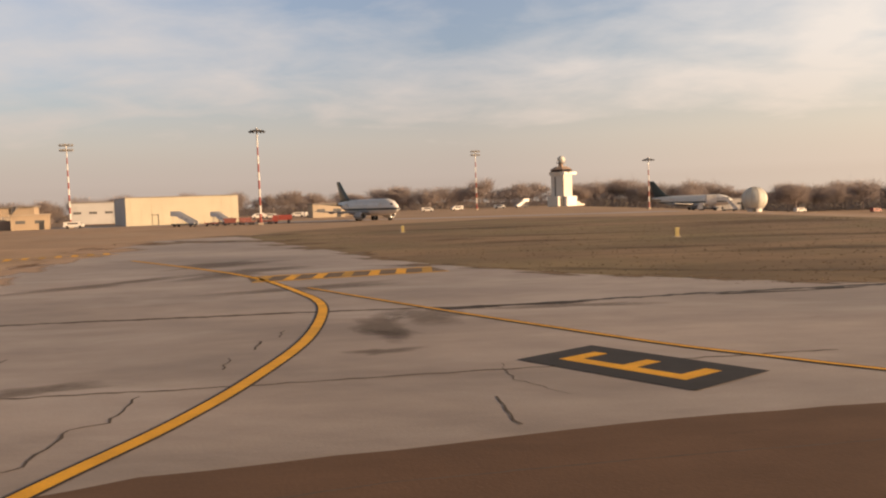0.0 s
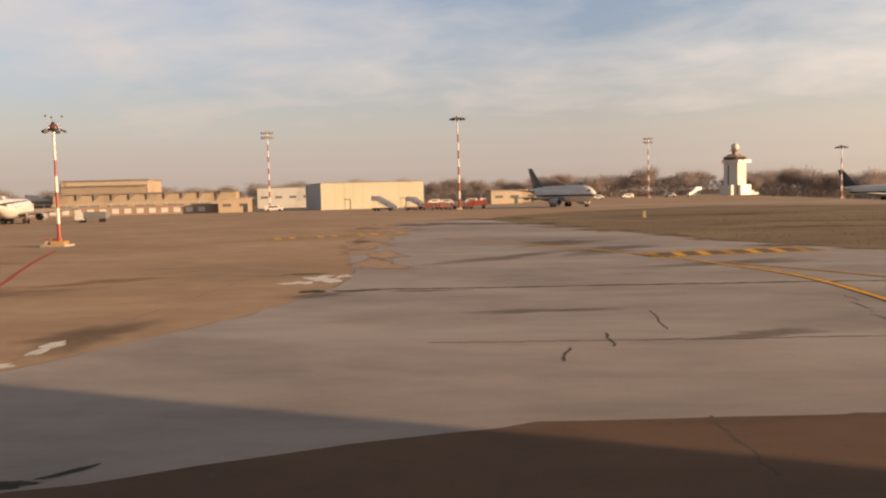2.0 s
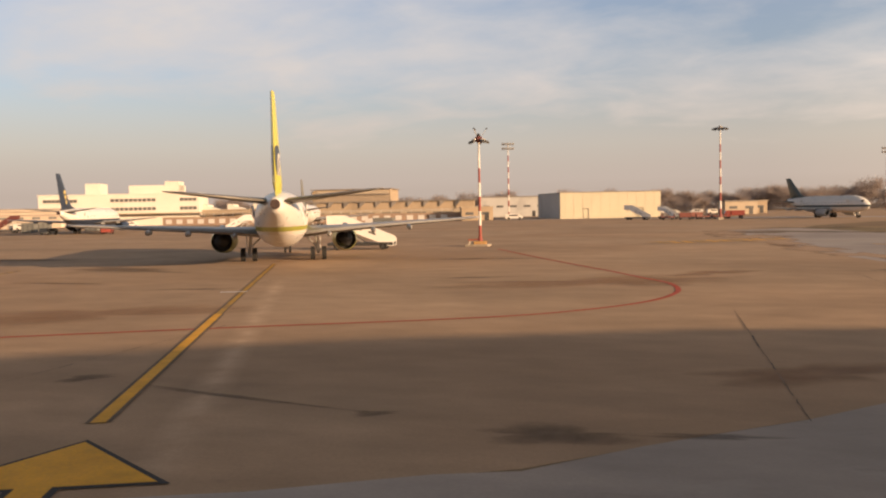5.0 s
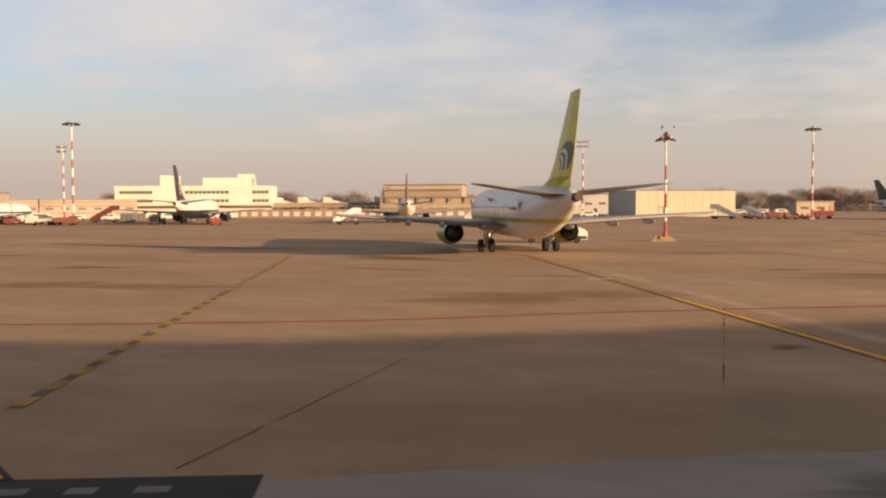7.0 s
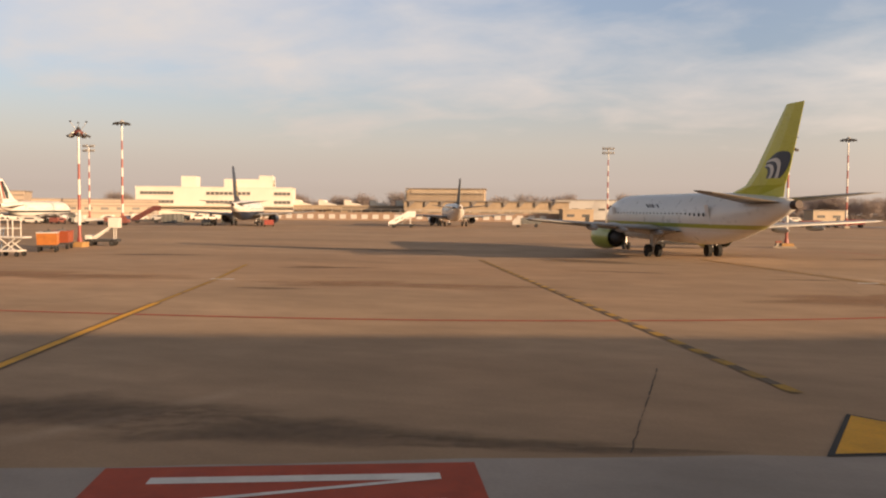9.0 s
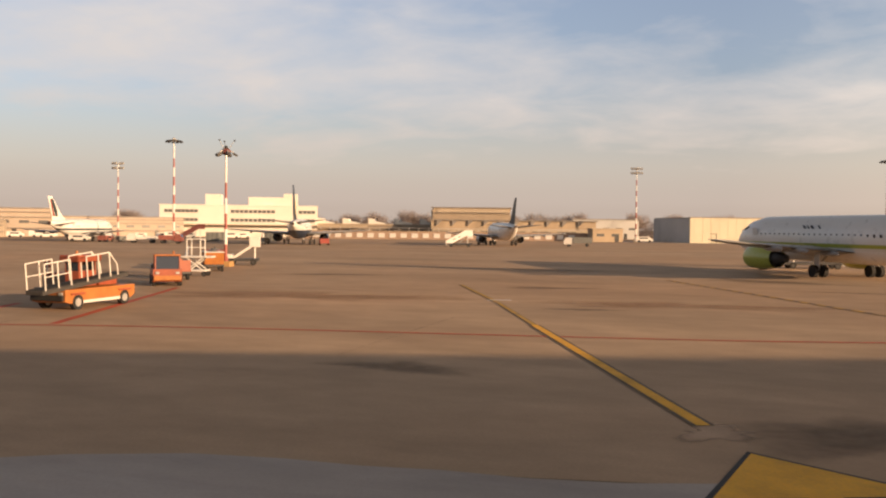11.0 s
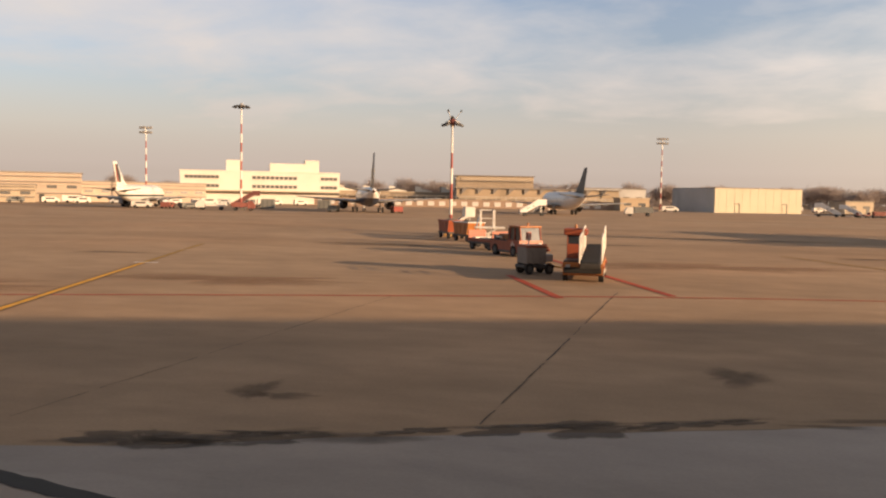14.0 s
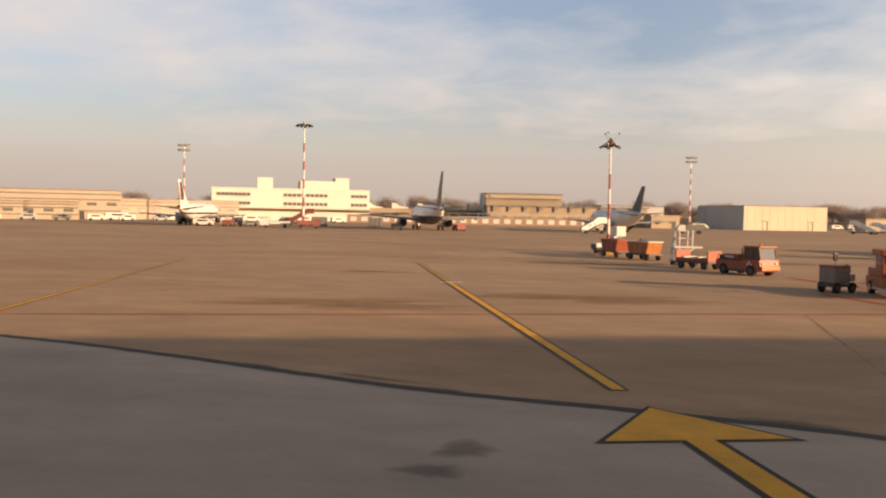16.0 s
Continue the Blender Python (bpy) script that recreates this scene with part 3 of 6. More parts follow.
# red boundary of the stands
RED = [(-175, -31.5), (-139.73, -20.00), (-114.00, -10.28), (-98.03, -5.08), (-76.01, -0.83), (-62.35, 4.40), (-55.86, 8.46), (-49.02, 12.29), (-44.47, 14.66), (-40.89, 17.12), (-38.09, 20.89), (-36.98, 25.10), (-37.51, 29.15), (-39.13, 32.40), (-41.55, 37.1), (-43.95, 41.3), (-49.6, 51.7), (-55.2, 62.5)]
marking("red_boundary_line", "thin red line round the aircraft stands", [("paint", strip(spline(RED), 0.23, 0.016), REDP)])
for a, b in (((-105.91, -7.95), (-109.2, 0.60)), ((-101.78, -5.65), (-108.6, 12.4))):
    marking("red_tick", "broad red painted stroke beside the red line", [("paint", strip([a, b], 0.36, 0.020), REDP)], "red strokes")

# taxiway centre lines
CURVE = [(-8.4, 6.6), (-6.9, 9.95), (-6.15, 12.2), (-5.6, 14.6), (-4.85, 17.6), (-4.3, 21.3), (-3.95, 26.6), (-4.3, 32.5), (-5.0, 36.4), (-6.3, 40.0), (-9.3, 47), (-14, 55), (-24, 69)]
marking("taxi_centre_line", "bright yellow curved taxi line with black edges", [("black_edge", strip(spline(CURVE), 0.45, 0.018), BLACKP), ("yellow_line", strip(spline(CURVE), 0.32, 0.022), YELLOWP)])
SIDE = [(-6.3, 42.1), (-0.85, 33.4), (2.65, 28.1), (5.5, 24.0), (7.4, 21.8), (8.85, 20.2), (13, 16)]
marking("taxi_side_line", "thin yellow taxi line with dark edges", [("dark_edge", strip(spline(SIDE), 0.36, 0.016), GRIME), ("yellow_line", strip(spline(SIDE), 0.17, 0.026), YELLOWP)])
def holding_mark(a, b, depth, label, rail_paint, rung_paint, base):
    """A ladder of slanted yellow rungs between two thin rails, on a dark field; a and b are the ends of its middle line."""
    t = thing("holding_mark", label, "marking", kind="structure", group="holding marks")
    a, b = Vector(a), Vector(b)
    d = (b - a).normalized()
    k = Vector((-d.y, d.x))
    part("dark_base", strip([tuple(a), tuple(b)], depth, 0.018), base, t)
    for off in (-depth / 2, depth / 2):
        part("rail", strip([tuple(a + k * off), tuple(b + k * off)], 0.34, 0.022), rail_paint, t)
    n = round((b - a).length / 1.4)
    for i in range(n):
        p = a + d * ((b - a).length * (i + 0.5) / n)
        part("rung", strip([tuple(p - k * depth * 0.42 - d * 0.4), tuple(p + k * depth * 0.42 + d * 0.4)], 0.55, 0.022), rung_paint if i % 3 else FADED, t)
    return t


holding_mark((-10.2, 47.6), (-0.3, 50.6), 3.4, "yellow and black ladder marking across the taxiway", YELLOWP, YELLOWP, DIRT)
holding_mark((-42.3, 72.9), (-30.2, 81.8), 3.6, "worn yellow ladder marking on the far taxiway", YELLOWP, YELLOWP, WORNDARK)

# letter block: an E lying on its side in a black field
c, ux = Vector((4.14, 21.48)), Vector((0.623, -0.782)).normalized()
blk = thing("taxiway_letter", "yellow letter E on a black field painted on the taxiway", "marking", pose(c.x, c.y, 0, 0, 0, math.degrees(math.atan2(ux.y, ux.x))), kind="structure")
part("black_field", sheet([(-2.45, -1.28), (2.45, -1.28), (2.45, 1.28), (-2.45, 1.28)], 0.020), BLACKP, blk)
ebm = sheet([(-1.75, -0.62), (1.75, -0.62), (1.75, -0.22), (-1.75, -0.22)], 0.024)
for x in (-1.55, 0.0, 1.55):
    sheet([(x - 0.2, -0.22), (x + 0.2, -0.22), (x + 0.2, 0.62), (x - 0.2, 0.62)], 0.024, ebm)
part("letter", ebm, YELLOWP, blk)

# red block with a white letter, and a black block with unreadable white bars
u = Vector((4.55, 1.95)).normalized()
ang = math.degrees(math.atan2(u.y, u.x))
red = thing("red_sign_block", "red painted sign block with white strokes on the taxiway", "marking", pose(-72.1, -17.42, 0, 0, 0, ang), kind="structure")
part("red_field", sheet([(0, 0), (5.3, 0), (5.3, -4.6), (0, -4.6)], 0.020), REDP, red)
nbm = sheet([(0.75, -0.50), (4.75, -0.50), (4.75, -0.78), (0.75, -0.78)], 0.024)
sheet([(0.75, -1.60), (4.75, -1.60), (4.75, -1.88), (0.75, -1.88)], 0.024, nbm)
sheet([(0.75, -1.60), (1.25, -1.60), (4.75, -0.78), (4.25, -0.78)], 0.026, nbm)
for k, w in ((-2.5, 4.0), (-3.2, 4.0)):
    sheet([(0.75, k), (0.75 + w, k), (0.75 + w, k - 0.28), (0.75, k - 0.28)], 0.024, nbm)
part("white_letter", nbm, WHITEP, red)
blackb = thing("black_sign_block", "black painted sign block with worn white bars on the taxiway", "marking", pose(-60.53, -12.38, 0, 0, 0, ang), kind="structure")
part("black_field", sheet([(0, 0), (5.2, 0), (5.2, -3.4), (0, -3.4)], 0.020), BLACKP, blackb)
for x, w, y in ((1.0, 0.35, -0.42), (1.7, 0.5, -0.42), (2.7, 0.4, -0.42), (3.6, 0.45, -0.42), (1.0, 0.5, -1.3), (2.3, 0.6, -1.3), (3.5, 0.5, -1.3)):
    part("bar", sheet([(x, y), (x + w, y), (x + w, y - 0.26), (x, y - 0.26)], 0.024), PATCHED, blackb)


def crack(points, width, material, label, z=0.014, jag=0.06, wobble=0.6):
    p = [tuple(Vector(a)) for a in points]
    out = []
    for a, b in zip(p, p[1:]):
        a, b = Vector(a), Vector(b)
        k = max(2, int((b - a).length / 0.28))
        for j in range(k):
            q = a.lerp(b, j / k)
            out.append((q.x + rng.uniform(-jag, jag), q.y + rng.uniform(-jag, jag)))
    out.append(p[-1])
    return tagged(part("pavement_crack", strip(out, width * (0.45 if material is SEAL else 0.32), z, wobble=wobble, rng=rng), material), label, "crack", "pavement cracks", "structure")


# expansion joints of the apron slabs: straight, thin, filled with dirt in places
for a, b in (((-34.6, 19.0), (-33.2, 3.3)), ((-58.6, 30.0), (-57.1, -10.5)), ((-50.55, 12.2), (-50.0, -2.0)), ((-65.3, -6.5), (-65.1, -14.0)), ((-88.6, 2.6), (-88.8, -9.0)), ((-103.9, -5.0), (-105.4, -26.4)), ((-111.9, -9.3), (-112.9, -28.2)), ((-28.9, 37.0), (-26.95, 14.4))):
    a, b = Vector(a), Vector(b)
    s = 0.0
    while s < 1:
        e = min(1, s + rng.uniform(0.05, 0.20))
        crack([tuple(a.lerp(b, s)), tuple(a.lerp(b, e))], rng.choice((0.05, 0.07, 0.09, 0.12)), CRACK if rng.random() < 0.5 else DIRT, "dirt-filled open joint between apron slabs", 0.014, 0.014, 0.5)
        s = e + rng.uniform(0, 0.03)
# transverse joint and cracks of the taxiway
crack([(-22.3, 31.8), (-16.6, 32.0), (-12.3, 32.5), (-8.9, 32.6), (-4.9, 33.0), (-0.3, 33.1), (2.2, 33.1)], 1.0, CRACK, "dark joint across the concrete taxiway", 0.014, 0.06)
crack([(2.2, 33.1), (8.7, 34.5), (15.3, 35.4), (30, 37)], 0.85, SEAL, "sealed joint across the concrete taxiway", 0.014, 0.10)
crack([(-17.47, 19.48), (-10.39, 20.07), (-5.13, 20.57), (0.49, 21.44), (9.03, 22.50)], 0.24, CRACK, "thin crack in the concrete taxiway", 0.014)
for pts, w in (([(0.92, 18.87), (1.00, 17.81), (1.20, 16.78)], 0.16), ([(-5.26, 26.78), (-5.07, 25.31)], 0.2), ([(-5.48, 24.17), (-5.26, 22.62)], 0.14), ([(-4.94, 28.60), (-4.82, 27.32)], 0.12), 
               ([(-11.57, 12.57), (-11.17, 9.60)], 0.14), ([(-11.47, 25.10), (-11.37, 21.54)], 0.12), ([(-12.95, 20.94), (-12.85, 19.00)], 0.2), ([(-13.93, 18.81), (-14.02, 17.17)], 0.2),
               ([(1.20, 22.27), (1.40, 20.43), (2.31, 18.90)], 0.07), ([(-18.68, 9.57), (-17.98, 5.74)], 0.14), ([(-6.32, 19.98), (-6.13, 17.82), (-6.63, 17.49), (-6.41, 15.35), (-6.71, 14.94), (-6.51, 13.75)], 0.16)):
    crack(pts, w, CRACK, "thin crack in the concrete taxiway")
crack([(-12.44, 12.06), (-9.50, 12.77), (-7.23, 13.39), (-6.34, 13.63)], 0.2, CRACK, "thin dark seam along the edge of the asphalt", 0.016, 0.05)
crack([(-6.04, 12.47), (-4.54, 12.95), (-3.23, 13.30), (-2.02, 13.60), (-0.81, 14.01), (3.02, 14.72), (9.03, 15.60)], 0.12, CRACK, "thin dark joint in the brown asphalt strip", 0.016, 0.02)
crack([(-28.4, 9.7), (-27.3, 9.25), (-26.6, 8.0), (-26.1, 6.9), (-25.4, 5.5), (-24.2, 1.2)], 0.30, CRACK, "sealed crack at the corner of the taxiway slab", 0.016, 0.08)
# edge of the taxiway: sealant band that bends towards the last stand
crack(spline([(-100, -33.6), (-104, -32.6), (-109.8, -31.05), (-111.5, -30.65), (-114.1, -29.75), (-117.3, -29.0), (-119.2, -28.65), (-123.55, -27.9), (-130.1, -25.75), (-136.2, -24.25), (-150, -22.4)], 3), 0.80, SEAL, "broad black sealant band curving along the taxiway edge", 0.016, 0.02, 0.12)

crack([(-91.7, -22.2), (-91.45, -21.38), (-91.0, -20.9), (-90.5, -20.93), (-89.95, -21.45)], 0.42, SEAL, "dark rim round a rounded notch in the apron edge", 0.0155, 0.03)


def patch(c, rx, ry, rz, material, label, rough=0.3, z=0.013):
    """A stain whose strength fades to nothing at its rim."""
    bm = bmesh.new()
    lay = bm.verts.layers.float.new("strength")
    rim = blot(c, rx * 1.25, ry * 1.25, rz, rng, 30, rough)
    mid = bm.verts.new((*c, z + fall(c[0])))
    mid[lay] = 1.0
    rows = []
    for f, s in ((0.35, 1.0), (0.6, 0.7), (0.82, 0.3), (1.0, -0.2)):
        row = []
        for x, y in rim:
            v = bm.verts.new((c[0] + (x - c[0]) * f, c[1] + (y - c[1]) * f, z + fall(c[0] + (x - c[0]) * f)))
            v[lay] = s
            row.append(v)
        rows.append(row)
    n = len(rim)
    for i in range(n):
        bm.faces.new((mid, rows[0][i], rows[0][(i + 1) % n]))
        for a, b in zip(rows, rows[1:]):
            bm.faces.new((a[i], b[i], b[(i + 1) % n], a[(i + 1) % n]))
    return tagged(part("surface_patch", bm, material), label, "patch", "surface patches", "structure")


OILY = "dark oily grime on the worn apron"
grime = random.Random(23)
for a, b in zip(EDGE[3:22], EDGE[4:23]):
    a, b = Vector(a), Vector(b)
    for _ in range(max(1, int((b - a).length / 3.2))):
        q = a.lerp(b, grime.random())
        if q.x > -98:
            continue
        patch((q.x, q.y + grime.uniform(-0.1, 0.7)), grime.uniform(0.5, 1.7), grime.uniform(0.12, 0.4), math.degrees(math.atan2(-(b - a).y, -(b - a).x)) + grime.uniform(-8, 8), STAIN, "dark grime along the edge of the apron", 0.4, 0.0128)
for c, rx, ry, rz in (((-75.34, -14.83), 2.6, 1.7, 20), ((-70.65, -14.63), 2.6, 1.2, 18), ((-66.47, -14.09), 2.6, 0.35, 15), ((-37.19, 1.32), 1.4, 0.55, 12), ((-34.80, 1.86), 1.2, 0.16, 8), ((-48.62, 3.50), 0.7, 0.35, 40), ((-44.25, 2.63), 2.6, 0.14, -12), ((-40.72, 1.97), 0.5, 0.2, 20),
                      ((-100.85, -21.04), 0.6, 1.0, -25), ((-96.53, -19.34), 0.6, 0.25, 20), ((-94.42, -18.64), 0.4, 0.7, -10), ((-95.12, -20.38), 0.35, 0.8, -30), ((-94.62, -22.07), 0.6, 0.5, -10), ((-95.83, -21.43), 0.4, 0.3, 0), ((-95.63, -19.20), 0.5, 0.25, 20), ((-93.31, -21.19), 0.4, 0.25, 20), ((-86.41, -10.46), 1.8, 0.9, 10), ((-109.95, -25.2), 0.35, 0.85, 15), ((-109.35, -25.5), 0.7, 0.3, 20), 
                      ((-101.85, -25.13), 1.2, 0.16, 24), ((-104.04, -26.04), 2.0, 0.14, 22), ((-27.41, 20.57), 1.6, 2.2, 10), 
                      ((-73.89, 35.78), 6, 1.6, -15), ((-59.86, 23.69), 2.2, 0.5, 20), ((-88.02, 22.08), 3.5, 0.8, 10), ((-94.99, 45.94), 8, 2.0, 5), ((-69.88, 25.76), 2.5, 0.6, 0), ((-106.04, 29.93), 5, 1.0, 12), ((-47.96, 31.90), 2.2, 0.5, 30), ((-52.06, 47.96), 4, 0.9, 10), ((-121.99, 21.79), 7, 1.6, 8), ((-133.92, 5.60), 3, 0.7, 12), ((-84.03, 8.17), 2.2, 0.5, 20)):
    patch(c, rx, ry, rz, STAIN, OILY, 0.5)
for c, rx, ry, rz in (((-110.2, -28.75), 1.15, 0.45, 17), ((-108.7, -28.3), 1.1, 0.45, 20), ((-106.3, -27.1), 0.5, 0.2, 25), ((-104.9, -26.6), 0.75, 0.3, 25), ((-103.6, -26.15), 0.95, 0.45, 22), ((-102.3, -25.55), 0.75, 0.24, 28), ((-108.6, -27.9), 0.5, 0.12, 10), ((-101.2, -25.0), 0.5, 0.14, 30)):
    patch(c, rx, ry, rz, WETDIRT, "dark wet dirt along the apron edge", 0.55, 0.0138)
for c, rx, ry, rz in (((-40.92, 29.97), 6, 3, 20), ((-57.86, 13.81), 5, 2.4, 25), ((-100.06, 10.02), 7, 3, 15), ((-80.00, 12.09), 6, 2.2, 10), ((-32.85, 7.78), 2.2, 1.2, 30), ((-119.97, -6.36), 5, 2, 15), ((-35.94, 36.06), 3, 1.2, 60), ((-129.91, -12.45), 6, 2, 15)):
    patch(c, rx, ry, rz, RUSTY, "rusty brown tint in the worn apron surface", 0.5, 0.0115)
for c, rx, ry, rz in (((-90.75, -21.6), 0.6, 0.4, 15), ((-121.30, -32.32), 0.55, 0.45, 0), ((-121.59, -33.59), 0.45, 0.4, 0), ((-117.90, -36.43), 1.2, 0.5, 20), ((-47, -8), 2.0, 0.7, 20), ((-83.91, -23.43), 2.4, 0.5, 18)):
    patch(c, rx, ry, rz, DAMP, "dark damp patch in the pavement surface", 0.4, 0.0132)
for c, rx, ry, rz in (((4.21, 32.43), 2.8, 0.7, 5), ((-1.62, 24.42), 0.8, 0.5, 10), ((-1.62, 27.46), 0.8, 0.9, 40), ((-0.62, 31.17), 1.6, 1.8, 10), ((-2.02, 29.08), 1.0, 2.4, 10), ((-23.47, 29.87), 1.6, 0.7, 30), ((-19.49, 31.12), 1.8, 0.35, 0), ((-11.96, 52.71), 4, 2.5, 60), ((-6.00, 42.07), 3.5, 1.6, 20), ((-14.96, 60.52), 5, 2.2, 60), ((-17.93, 47.47), 5, 1.4, 50), ((-9.00, 20.82), 1.6, 0.6, 20), ((-14.93, 25.27), 2.2, 0.6, 10)):
    patch(c, rx, ry, rz, STAIN, "dark worn stain on the concrete taxiway", 0.5, 0.0125)
for c, rx, ry, rz in (((7.40, 78.49), 5, 2.6, -10), ((1.00, 86.18), 4, 1.4, 10), ((24.17, 57.01), 6, 3.0, -10), ((34.04, 51.98), 6, 2.6, -10), ((15.07, 63.50), 5, 1.4, -15), ((12.00, 90.06), 10, 2.0, -5), ((30.12, 72.89), 10, 2.0, -10), ((-2.01, 54.19), 2.4, 0.8, -25), ((8.03, 46.94), 4, 1.0, -35), ((20.06, 41.00), 6, 0.8, -20), ((52, 64), 14, 3, -12), ((4, 118), 12, 5, -4), ((40, 105), 16, 5, -8)):
    patch(c, rx, ry, rz, STAIN, "dark bare earth among the dry grass", 0.6, 0.0118)
for c, rx, ry, rz in (((-25.1, 36.3), 0.9, 1.3, 20), ((-25.8, 34.6), 0.6, 0.7, 10), ((-24.6, 37.4), 0.4, 0.7, 10), ((-28.9, 15.05), 0.5, 0.3, 15), ((-27.8, 15.35), 0.85, 0.3, 20), ((-27.2, 16.3), 0.42, 0.36, 40), ((-27.4, 18.8), 0.3, 0.9, 8), ((-28.1, 12.7), 0.4, 0.2, 5),
                      ((-28.2, 13.8), 0.6, 0.16, 15), ((-27.5, 13.0), 0.36, 0.22, 30), ((-30.2, 11.5), 0.42, 0.15, 10)):
    patch(c, rx, ry, rz, REPAIR, "pale worn repair in the apron surface", 0.6, 0.0135)
for c, rx, ry, rz in (((-4.04, 12.95), 0.30, 0.12, 5), ((-3.96, 12.41), 0.12, 0.45, 5), ((-6.54, 13.59), 0.16, 0.14, 10), ((0.59, 32.73), 1.6, 0.3, 5), ((-22.45, 8.15), 0.6, 0.3, 38), ((-21.5, 8.45), 0.6, 0.2, 8), ((-20.75, 9.1), 0.4, 0.11, 55), ((-22.0, 8.45), 0.4, 0.16, 20), ((-24.07, 31.19), 0.5, 0.6, 30), ((-22.48, 31.33), 0.9, 0.28, 0), ((-26.9, 9.0), 0.5, 0.10, -35), ((-28.4, 9.8), 0.45, 0.12, 15),
                      ((11.56, 34.33), 1.8, 0.22, 3), ((14.56, 34.80), 1.2, 0.2, 5), ((19.04, 35.70), 2.2, 0.2, 6), ((3.00, 33.19), 2.0, 0.35, 4), ((-26.80, 38.72), 1.2, 0.3, 10)):
    patch(c, rx, ry, rz, TAR, "black tar blot on the pavement", 0.3, 0.0142)
for (x, y), (u, v) in zip(((-30, 103), (-26, 119), (-19.60, 98.30), (-15.00, 88.07), (-10.79, 78.10), (-6.99, 68.55), (-4.20, 60.93), (-0.61, 54.26), (2.49, 49.53), (5.61, 45.42), (9.05, 42.14), (12.08, 39.38), (15.08, 37.50), (20.04, 35.10), (27, 30), (35, 27)), ((7, 4), (6, 4), (4, 3), (3.4, 2), (3, 2), (2, 1.6), (2, 1.2), (1.6, 1), (1.6, 0.8), (1.6, 0.8), (1.5, 0.7), (1.5, 0.6), (2, 0.6), (3, 0.7), (4, 0.8), (5, 1))):
    patch((x + rng.uniform(-0.4, 0.4), y + rng.uniform(-0.3, 0.5)), u, v, -40 if y > 34 else -20, EARTH, "thin dry grass creeping over the pavement edge", 0.7, 0.0145)


for c, rx, ry, rz in (((-24.51, 44.27), 1.6, 3.2, 15), ((-26.54, 52.36), 1.8, 4.0, 20), ((-29.48, 62.36), 2.2, 5.0, 20), ((-31.50, 74.24), 2.6, 6.0, 10), ((-34.00, 88.00), 3.0, 7.0, 10), ((-36, 101), 3.4, 7.0, 8), ((-78.3, -15.6), 0.8, 0.55, 20)):
    patch(c, rx, ry, rz, WORNEDGE, "pale brown dust worn into the pavement", 0.6, 0.0122)

# ---- grass tufts of the field beside the taxiway ----
tufts = random.Random(31)
LIMIT = [(36.5, 12.5), (43.6, 5.6), (53, -0.6), (60, -4.2), (77.8, -10.8), (98, -19.6), (119, -27)]
blades = bmesh.new()
for _ in range(6000):
    y = 37 + 95 * tufts.random() ** 1.3
    x0 = next((a[1] + (b[1] - a[1]) * (y - a[0]) / (b[0] - a[0]) for a, b in zip(LIMIT, LIMIT[1:]) if a[0] <= y <= b[0]), -14)
    x = x0 + 0.4 + (70 - x0) * tufts.random()
    if y > 118 and x < 0:
        continue
    a, h = tufts.uniform(0, 3.14), tufts.uniform(0.02, 0.055)
    d = Vector((math.cos(a), math.sin(a), 0)) * tufts.uniform(0.03, 0.10)
    lean = Vector((tufts.uniform(-0.07, 0.07), tufts.uniform(-0.07, 0.07), h))
    p = Vector((x, y, fall(x)))
    blades.faces.new([blades.verts.new(v) for v in (p - d, p + d, p + lean)])
tagged(part("grass", blades, TUFT), "short dry tufts of yellowish winter grass", "grass", kind="stuff")


# ---- added block out of view that shades the near pavement ----
def shade_caster():
    t = thing("shade_block", "added long pale block, never in view, that shades the near pavement", "building", kind="structure")
    h, s = 10.5, 10.5 / math.tan(radians(SUN_EL))
    k = Vector((math.cos(radians(SUN_AZ)), math.sin(radians(SUN_AZ)))) * s
    # wanted edge of its shadow on the ground, moved back towards the sun
    front = [Vector(p) + k for p in ((-17.8, 6.6), (-20.4, 11.0), (-24.4, 14.2), (-30.0, 15.6), (-36.0, 14.2), (-45.0, 10.4), (-62.0, 0.2), (-80.0, -6.2), (-105.0, -13.6), (-130.0, -22.4), (-230.0, -55.0))]
    back = Vector((0.38, -0.92)) * 18
    out = [tuple(p) for p in front] + [tuple(p + back) for p in front[::-1]]
    part("wall", prism(out, 0, h - 0.4), TANLIGHT, t)
    part("roof", prism([tuple(Vector(p)) for p in out], h - 0.4, h), ROOF, t)
    for p, q in zip(front, front[1:]):
        d = q - p
        m = pose(p.x, p.y, 0, 0, 0, math.degrees(math.atan2(d.y, d.x)))
        pane = None
        for i in range(int(d.length / 3.2)):
            for z in (1.9, 5.2, 8.4):
                o = part("window", box((0, 0, 0), (2.0, 0.16, 1.3), r=0.02), GLASSB, t) if pane is None else again("window", pane, t)
                pane = pane or o
                o.matrix_basis = m @ pose(1.6 + 3.2 * i, 0, z)


shade_caster()


